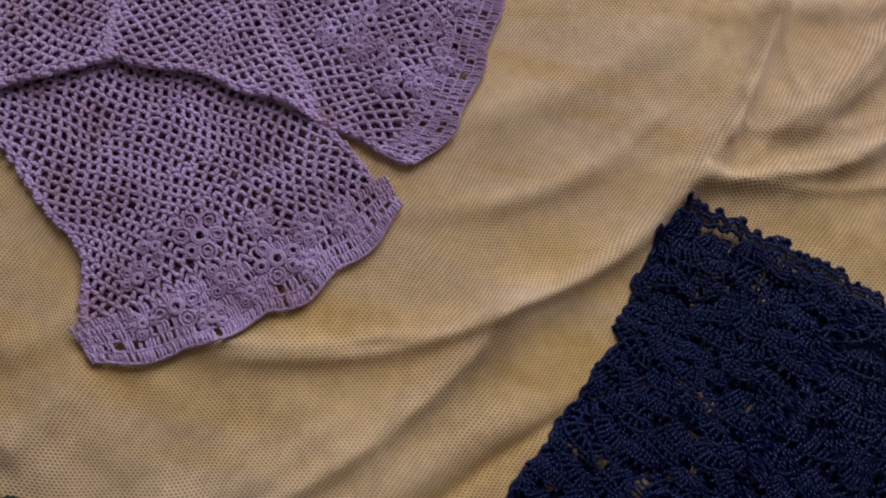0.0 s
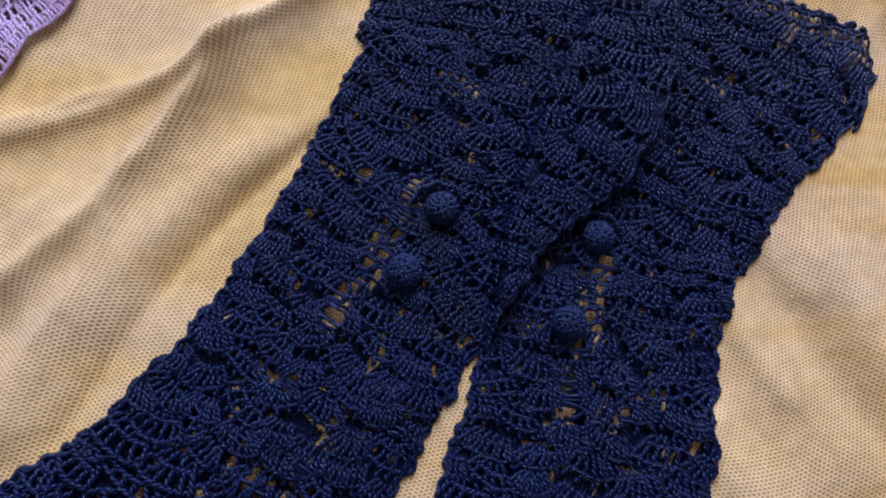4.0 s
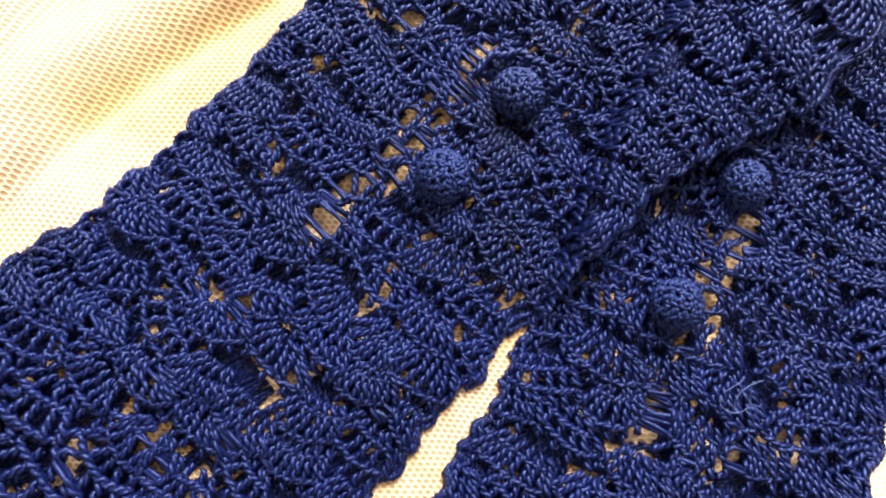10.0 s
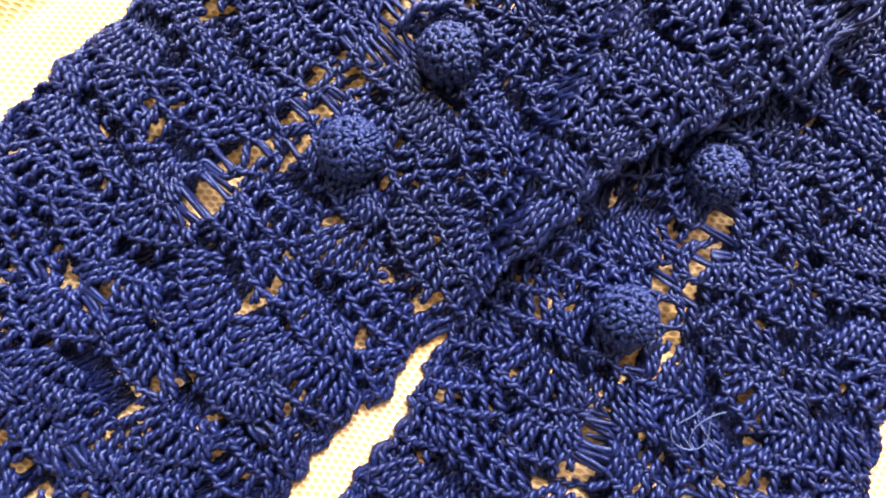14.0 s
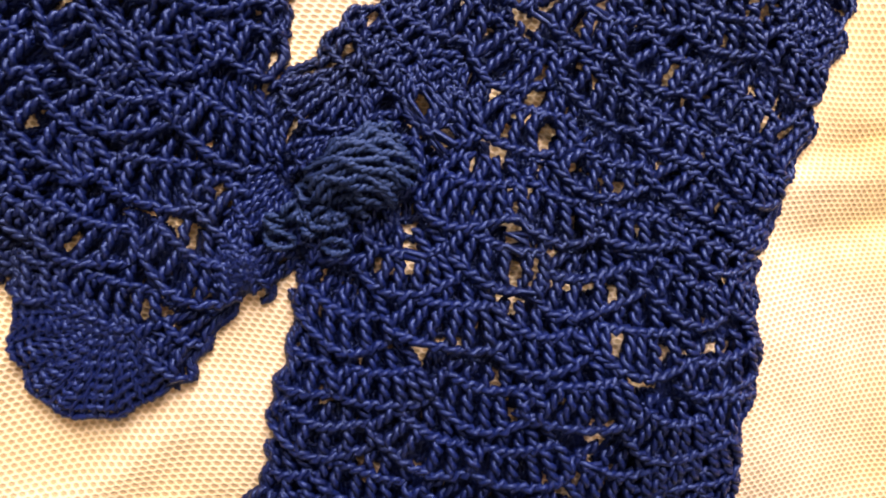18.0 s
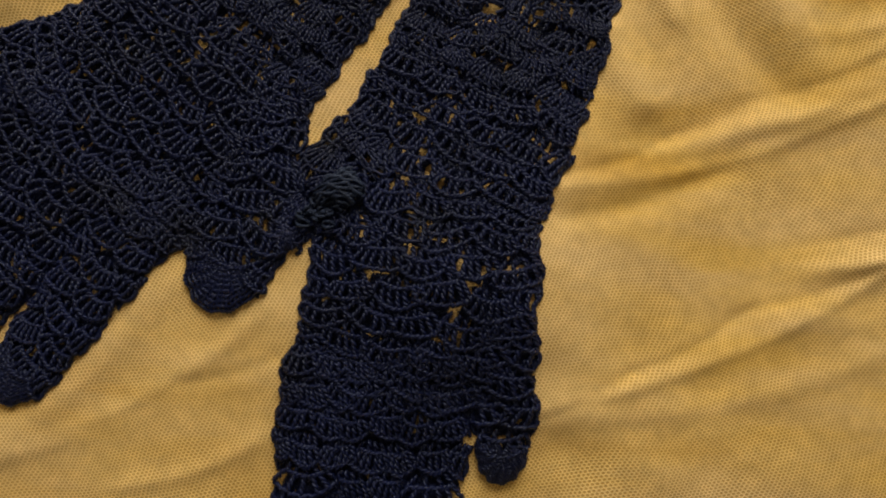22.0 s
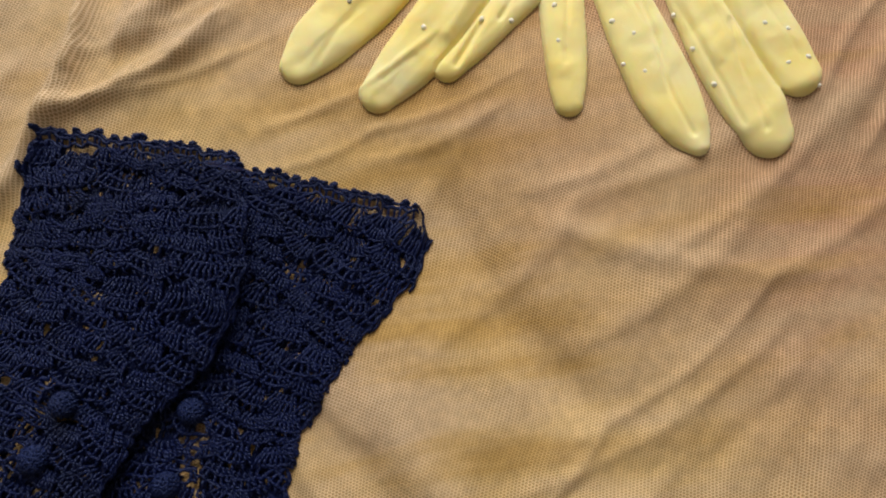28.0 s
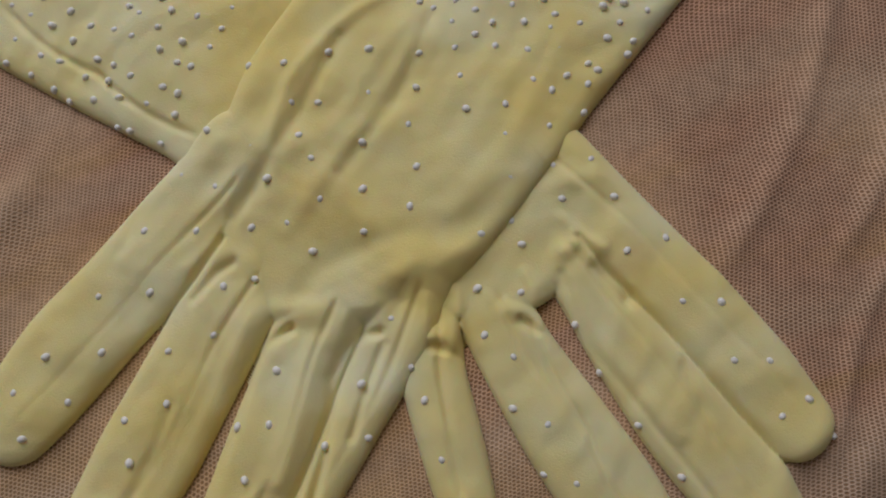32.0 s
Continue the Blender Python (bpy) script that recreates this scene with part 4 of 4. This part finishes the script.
def jersey_glove(label, names, limbs, level, creases, rolls, beads, thick=3.6, step=0.55):
    glove = tagged(empty("beaded_glove", 0, 0, 0), label, "glove", "cream beaded gloves")
    rows = np.concatenate([l.row for l in limbs])
    x0, y0 = (rows[:, :2] - rows[:, 2:]).min(0) - 2
    x1, y1 = (rows[:, :2] + rows[:, 2:]).max(0) + 2
    x, y = np.meshgrid(np.arange(x0, x1, step), np.arange(y0, y1, step))
    fields = [l.field(x, y) for l in limbs]
    d = np.stack([f[0] for f in fields])
    who, dm = d.argmin(0), d.min(0)
    gy, gx = np.gradient(dm, step)
    gl = np.hypot(gx, gy) + 1e-6
    push = np.clip(dm, 0, None)
    px, py = x - push * gx / gl, y - push * gy / gl
    k = np.clip(-dm / 6.0, 0, 1)
    h = thick * np.sqrt(np.clip(1 - (1 - k) ** 2, 0, 1)) + 0.06 * np.clip(-dm - 6, 0, 12)
    others = [np.min(np.delete(d, n, 0), axis=0) for n in range(len(limbs))]
    # seams along the fingers and where fingers meet the palm
    for n, (name, l) in enumerate(zip(names, limbs)):
        if name == "body":
            continue
        _, s, u = fields[n]
        w = l.width(s)
        root = np.clip(1.3 - s / 38, 0.25, 1)
        for at, deep, wide in ((0.24, 0.9, 0.65), (0.10, -0.35, 1.6)):
            line = np.exp(-((u - at * w - 0.7 * np.sin(s * 0.11 + n)) / wide) ** 2) * np.clip((l.length - s) / 8, 0, 1) * np.clip(s / 6, 0, 1)
            h = h - deep * root * line * (who == n) * np.clip((others[n] - fields[n][0]) / 2.5, 0, 1)
        clear = np.clip((others[n] - fields[n][0]) / 2.5, 0, 1)
        roll = clear * np.exp(-((u / w - 0.58) / 0.24) ** 2) * np.clip(1.2 - s / 42, 0, 1) * np.clip(s / 8, 0, 1)
        h = h + 0.4 * roll * (who == n)
    # where two fingers touch
    order = np.sort(np.where(np.array([q != "body" for q in names])[:, None, None], d, 99.0), axis=0)
    h = h - 1.7 * np.exp(-((order[1] - order[0]) / 1.5) ** 2) * np.clip(-order[1] / 1.5, 0, 1) * (who > 0)
    for cx0, cy0, cx1, cy1, hh, w in creases:
        ll = np.hypot(cx1 - cx0, cy1 - cy0)
        kk = ((x - cx0) * (cx1 - cx0) + (y - cy0) * (cy1 - cy0)) / ll**2
        off = ((x - cx0) * -(cy1 - cy0) + (y - cy0) * (cx1 - cx0)) / ll + 0.06 * ll * np.sin(3 * kk)
        h = h + hh * np.exp(-(off / w) ** 2) * np.clip(np.minimum(kk, 1 - kk) * 5 + 0.7, 0, 1)
    for hh, w, line in rolls:
        far = np.full(x.shape, 99.0)
        for (ax, ay), (bx, by) in zip(line[:-1], line[1:]):
            ll = (bx - ax) ** 2 + (by - ay) ** 2
            q = np.clip(((x - ax) * (bx - ax) + (y - ay) * (by - ay)) / ll, 0, 1)
            far = np.minimum(far, np.hypot(x - ax - q * (bx - ax), y - ay - q * (by - ay)))
        h = h + (0.75 * hh if hh > 0 else 0.9 * hh) * np.exp(-(far / (1.15 * w)) ** 2) * k
    wx, wy = x + 7 * np.sin(y * 0.05 + 1) + 3 * np.sin(x * 0.11), y + 7 * np.sin(x * 0.06) + 3 * np.sin(y * 0.13 + 2)
    h = h + k * (0.38 * np.sin(wx * 0.13 + wy * 0.19) * np.sin(wx * 0.1 - wy * 0.12) + 0.2 * np.sin(wx * 0.33 - wy * 0.21 + 1) * np.sin(wy * 0.29 + wx * 0.1) + 0.05 * np.sin(wx * 0.7 + 2) * np.sin(wy * 0.77))
    soft = h
    for _ in range(2):
        soft = (soft * 2 + np.roll(soft, 1, 0) + np.roll(soft, -1, 0) + np.roll(soft, 1, 1) + np.roll(soft, -1, 1)) / 6
    h = h + (soft - h) * np.clip(-dm / 3.0, 0, 1)
    h = np.where(dm >= 0, 0.0, np.maximum(h, 0.15))
    base = level(px, py) + 0.3
    n, m = x.shape
    i = np.arange(n * m).reshape(n, m)
    quads = np.stack([i[:-1, :-1], i[:-1, 1:], i[1:, 1:], i[1:, :-1]], -1).reshape(-1, 4)
    inside = (dm.ravel()[quads] < 0).any(1)
    quads = quads[inside]
    owner = who.ravel()[quads[:, 0]]
    top = np.stack([px, py, base + h], -1).reshape(-1, 3)
    low = np.stack([px, py, base - 0.15], -1).reshape(-1, 3)
    dzy, dzx = np.gradient(base + h, step)
    up = np.stack([-dzx, -dzy, np.ones_like(dzx)], -1)
    rim = np.clip(dm + 0.8, 0, 1)[..., None] * 2.0
    up = up + rim * np.stack([gx / gl, gy / gl, np.zeros_like(gx)], -1)
    up = (up / np.linalg.norm(up, axis=2, keepdims=True)).reshape(-1, 3)
    for part in range(len(limbs)):
        q = quads[owner == part]
        if not len(q):
            continue
        used, inv = np.unique(q.ravel(), return_inverse=True)
        q2 = inv.reshape(-1, 4)
        v = np.concatenate([top[used], low[used]]) * MM
        f = np.concatenate([q2, q2[:, ::-1] + len(used)])
        mesh(names[part], v, f, JERSEY, glove, normals=np.concatenate([up[used], np.tile((0.0, 0.0, -1.0), (len(used), 1))]).tolist())
    # beads
    bead_mesh = BEAD
    for bx, by in beads:
        a, b = np.array([[bx]]), np.array([[by]])
        hh, mm = height_of(limbs, a, b, thick)
        ob = new("bead", bead_mesh)
        ob.parent = glove
        z = float(level(a, b)[0, 0]) + 0.3 + max(float(hh[0, 0]), 0.6) - 0.35
        ob.matrix_basis = Matrix.LocRotScale((bx * MM, by * MM, z * MM), Euler((1.57 + random.uniform(-0.6, 0.6), 0, random.uniform(0, 6.28))), Vector((1, 1, 1)) * random.uniform(0.85, 1.12))
    return glove


def bead_shape():
    th, ph = np.meshgrid(np.linspace(0.0, np.pi, 9), np.linspace(0, 2 * np.pi, 11))
    v = np.stack([np.sin(th) * np.cos(ph), np.sin(th) * np.sin(ph), 1.2 * np.cos(th)], -1).reshape(-1, 3) * 1.02 * MM
    i = np.arange(len(v)).reshape(th.shape)
    f = np.stack([i[:-1, :-1], i[1:, :-1], i[1:, 1:], i[:-1, 1:]], -1).reshape(-1, 4)
    ob = mesh("bead", v, f, PEARL)
    me = ob.data
    bpy.data.objects.remove(ob)
    return me


BEAD = bead_shape()


def scatter(limb, s0, s1, gap, seed, clear=3.0, taken=()):
    """Beads at rough even gaps over a stretch of a limb, apart from those already sewn on."""
    rnd, out = random.Random(seed), []
    for s in np.arange(s0, s1, gap):
        w = float(limb.width(s))
        for u in np.arange(-w + clear, w - clear + 0.1, gap):
            x, y = limb.at(s + rnd.uniform(-0.3, 0.3) * gap, u + rnd.uniform(-0.3, 0.3) * gap)
            if all(math.hypot(x - a, y - b) > 0.75 * gap for a, b in taken):
                out.append((float(x), float(y)))
    return out


PALM_YB = Limb([(40, 245, 40), (76, 198, 39), (104, 166, 40), (128, 128, 41), (141, 104, 38), (146, 94, 30)], True)
YB = [PALM_YB, Limb([(124, 78, 9), (117.5, 60, 8.8), (115, 38, 8.4), (113, 22.4, 7.2), (112, 15, 5.4)]), Limb([(138, 78, 10), (139.5, 56, 10.2), (143, 36, 11.8), (147.7, 13.7, 12.5), (152, -1, 9.4), (154.5, -8, 4.8)]),
      Limb([(160, 84, 9), (163.5, 66, 8.5), (167, 47, 10.6), (172.6, 24, 12.6), (177.3, 7.5, 12.6), (181, -7, 10)]), Limb([(164, 106, 14), (176, 76, 12), (187, 48, 11), (193, 27, 11.5), (196.5, 14, 10)])]
PALM_YA = Limb([(262, 200, 43), (207, 169, 43.5), (164, 145, 42.8), (132.5, 126, 43), (116.5, 113.5, 39.5), (105, 108, 30)], True)
YA = [PALM_YA, Limb([(91.5, 132.5, 14), (69.5, 121.5, 14.4), (47.5, 110.5, 13.4), (31.5, 103, 14), (15.6, 93.3, 13), (10, 89, 10.8)]), Limb([(85.5, 106.5, 13.5), (72.5, 95.4, 13.6), (66.5, 90.4, 13.1), (41.4, 68.8, 13.9), (23.4, 54.1, 11.9), (14.8, 45.8, 7.4)]),
      Limb([(104, 92, 12), (95.6, 82.7, 12.4), (90, 77.7, 12.1), (72.4, 57.6, 12.6), (55.4, 40.8, 11.2), (42.8, 30, 7.2)]), Limb([(124, 84, 10), (117, 76.5, 10.1), (109, 68.5, 9.2), (94, 56, 8), (80, 43.5, 6.6), (70, 36, 5.4)])]
NAMES = ["body", "thumb", "finger", "finger", "finger"]
NAMES_B = ["body", "finger", "finger", "finger", "thumb"]


def over_yb(x, y):
    d = reach(YB, x, y)
    k = np.clip((6 - d) / 26.0, 0, 1)
    return cloth(x, y) + 3.6 * k * k * (3 - 2 * k)


BEADS_PALM = [(103.0, 155.0), (112.4, 151.5), (124.7, 149.1), (135.0, 145.5), (147.2, 139.1), (156.6, 136.9), (167.2, 133.8), (175.1, 129.3), (110.2, 140.3), (116.9, 137.2), (130.4, 134.3), (142.8, 130.5), (154.8, 128.8), (166.2, 124.7), (172.7, 120.8), (171.6, 113.5), (152.7, 119.7), (162.8, 116.9), (171.3, 107.1), (95.9, 133.3), (85.9, 142.9), (108.8, 130.7), (109.7, 123.6), (123.9, 122.1), (136.9, 121.7), (134.7, 110.3), (148.6, 109.6), (159.5, 109.3), (168.2, 97.1), (156.0, 98.1), (143.4, 98.9), (74.9, 134.5), (82.6, 127.5), (96.6, 123.5), (107.9, 112.4), (119.3, 110.4), (129.0, 101.1), (87.5, 113.3), (97.3, 110.4), (115.4, 99.8), (143.3, 87.2), (152.2, 87.7), (60.2, 123.9), (73.3, 118.4), (100.7, 100.6), (125.4, 88.4)]
BEADS_FINGERS = [(102.2, 90.0), (83.3, 100.1), (75.0, 101.4), (55.9, 107.6), (43.0, 111.7), (90.8, 88.2), (113.3, 76.2), (68.1, 90.3), (55.6, 91.0), (25.3, 102.0), (39.1, 97.5), (14.4, 96.4), (26.5, 88.8), (80.5, 75.2), (99.8, 63.6), (113.3, 62.7), (51.0, 78.4), (39.2, 78.6), (65.9, 65.7), (74.1, 63.1), (12.9, 84.4), (37.2, 67.9), (63.4, 52.7), (85.4, 52.8), (96.4, 50.5)]
BEADS_UNDER = [(178.1, 94.8), (179.4, 83.2), (166.6, 88.0), (186.8, 68.0), (176.3, 68.8), (152.1, 80.9), (159.8, 74.7), (136.9, 74.7), (146.8, 69.4), (183.6, 51.5), (192.3, 47.6), (156.5, 56.5), (134.0, 63.0), (138.6, 55.2), (157.3, 43.0), (188.7, 33.5), (196.8, 30.0), (113.4, 53.7), (133.4, 43.4), (139.9, 36.8), (160.6, 27.8), (193.6, 16.8), (201.5, 17.9), (203.6, 7.3), (134.2, 25.8), (140.6, 21.1), (165.0, 12.7), (112.0, 38.6)]
# rolled gathers and grooves at the roots of the fingers: height, width, line
ROLLS_B = [(-2.2, 1.0, [(127, 59), (124.6, 62.1), (120.4, 65.5)]), (1.5, 2.0, [(119, 69), (125, 66.5), (131, 61)]), (-2.6, 1.1, [(152, 57), (147, 58.7), (144.4, 62.8)]),
    (1.7, 2.2, [(142, 67), (148.7, 63.2), (155, 62.5)]), (-1.2, 0.8, [(146, 61), (146.3, 46), (148.2, 31), (147.7, 18), (149, 9), (153, -5)]), (-1.3, 0.8, [(158.7, 70), (156.6, 52), (161.2, 37), (165, 22), (168.5, 10), (172, -4)])]
ROLLS_B += [(0.9, 1.8, [(160.5, 68), (159.5, 52), (164, 37), (168, 22)]), (-0.8, 1.0, [(177, 37), (176.2, 19), (178.2, 5), (179.3, -7)]), (1.9, 2.0, [(161.5, 75), (166.6, 76.5), (170, 72)]),
    (-3.2, 1.6, [(167.8, 68), (169.5, 63), (171.7, 57.3)]), (-2.4, 1.5, [(171.7, 57.3), (179.2, 41.5), (182.7, 26), (187.5, 10)]), (-0.7, 0.9, [(120.4, 61.5), (115.8, 43), (113.6, 30)])]
ROLLS_A = [(-1.6, 1.1, [(66, 101.5), (74.5, 105.7), (79.4, 106.6)]), (0.9, 2.4, [(68, 110), (74, 111), (79, 110), (82, 106)]), (-2.8, 1.0, [(50.7, 53), (62, 63), (76, 80), (80, 83), (88, 84)]),
    (2.3, 3.2, [(63, 70), (71, 80), (78, 87), (88, 88.5), (94, 86)]), (-2.8, 1.0, [(73.4, 36), (82.5, 48), (89.7, 60), (93.2, 68), (98.6, 73), (104, 75.5), (109, 74)]), (2.7, 3.2, [(72, 49), (85, 67), (93, 76.5), (103, 81), (110, 80)]),
    (1.3, 4.0, [(96, 85), (113, 88), (131, 86), (145, 82)])]
ROLLS_A += [(-1.0, 3.0, [(90, 90), (100, 95), (118, 96), (134, 93)]), (-1.3, 0.9, [(92.4, 52), (101.4, 63), (109, 71)]), (-0.6, 0.9, [(45.6, 34.4), (58, 41.7)]),
    (-0.6, 1.2, [(20.7, 43), (33, 59), (44.5, 69), (52, 77.5)]), (-0.5, 2.2, [(68.8, 112), (78, 118.6), (95, 123)]), (-0.8, 1.6, [(52.7, 122), (57, 128), (63, 133)]),
    (0.7, 2.4, [(60, 120), (72, 128), (88, 138)])]
# long soft folds along the palm
FOLDS_PALM = [(1.0, 2.6, [(72.3, 115.9), (101.5, 134.8), (121.9, 150.0)]), (0.8, 2.4, [(96.6, 108.8), (126.2, 127.5), (148.8, 143.4)]), (0.8, 3.0, [(119.3, 86.5), (159.2, 106.5), (184.5, 127.6)]), (0.6, 3.0, [(99.5, 91.7), (131.7, 93.9), (156.2, 99.6)]), (0.9, 3.4, [(79.0, 90.9), (109.2, 84.5), (142.0, 84.8), (162.4, 92.1)]), (0.7, 2.6, [(140.8, 71.2), (171.1, 83.5), (191.6, 100.7)]), (-0.8, 1.8, [(115.6, 117.0), (136.7, 129.7), (154.0, 148.1)]), (-0.9, 1.6, [(83.9, 117.4), (110.1, 136.1), (129.3, 152.0)])]
jersey_glove("cream cotton glove with small white beads, lying underneath", NAMES_B, YB, cloth, [(44, 200, 62, 172, -1.3, 0.9), (62, 172, 80, 146, -1.3, 0.9), (124, 62, 132, 76, 0.9, 1.6), (148, 58, 150, 74, 0.9, 1.6), (168, 68, 164, 84, 1.0, 1.8), (178, 90, 160, 92, 0.7, 3.0)], ROLLS_B, BEADS_UNDER + scatter(PALM_YB, 4, 100, 7.0, 3, taken=BEADS_UNDER))
jersey_glove("cream cotton glove with small white beads, lying across the other one", NAMES, YA, over_yb, [(146, 159, 112, 146, 1.0, 2.0), (112, 146, 100, 128, 0.7, 2.0), (150, 150, 120, 128, 0.6, 3.0), (176, 128, 140, 104, 0.6, 4.0)], ROLLS_A + FOLDS_PALM, BEADS_PALM + BEADS_FINGERS + scatter(PALM_YA, 4, 119, 6.6, 4, taken=BEADS_PALM))


# ---- the dark green glove at the edge ----
def green_glove():
    v, f = joined(fans(GREEN_LIMB, 0, GREEN_LIMB.length + 2, wide=9.0))
    ob = mesh("green_crochet_glove", settle(v, cloth), f, GREEN)
    tagged(ob, "dark green crocheted glove finger lying on the cloth", "glove")


GREEN_LIMB = Limb([(-330, -120, 12), (-290, -112, 12), (-262, -108, 11.5), (-243, -108, 9), (-234, -108, 6)])
green_glove()
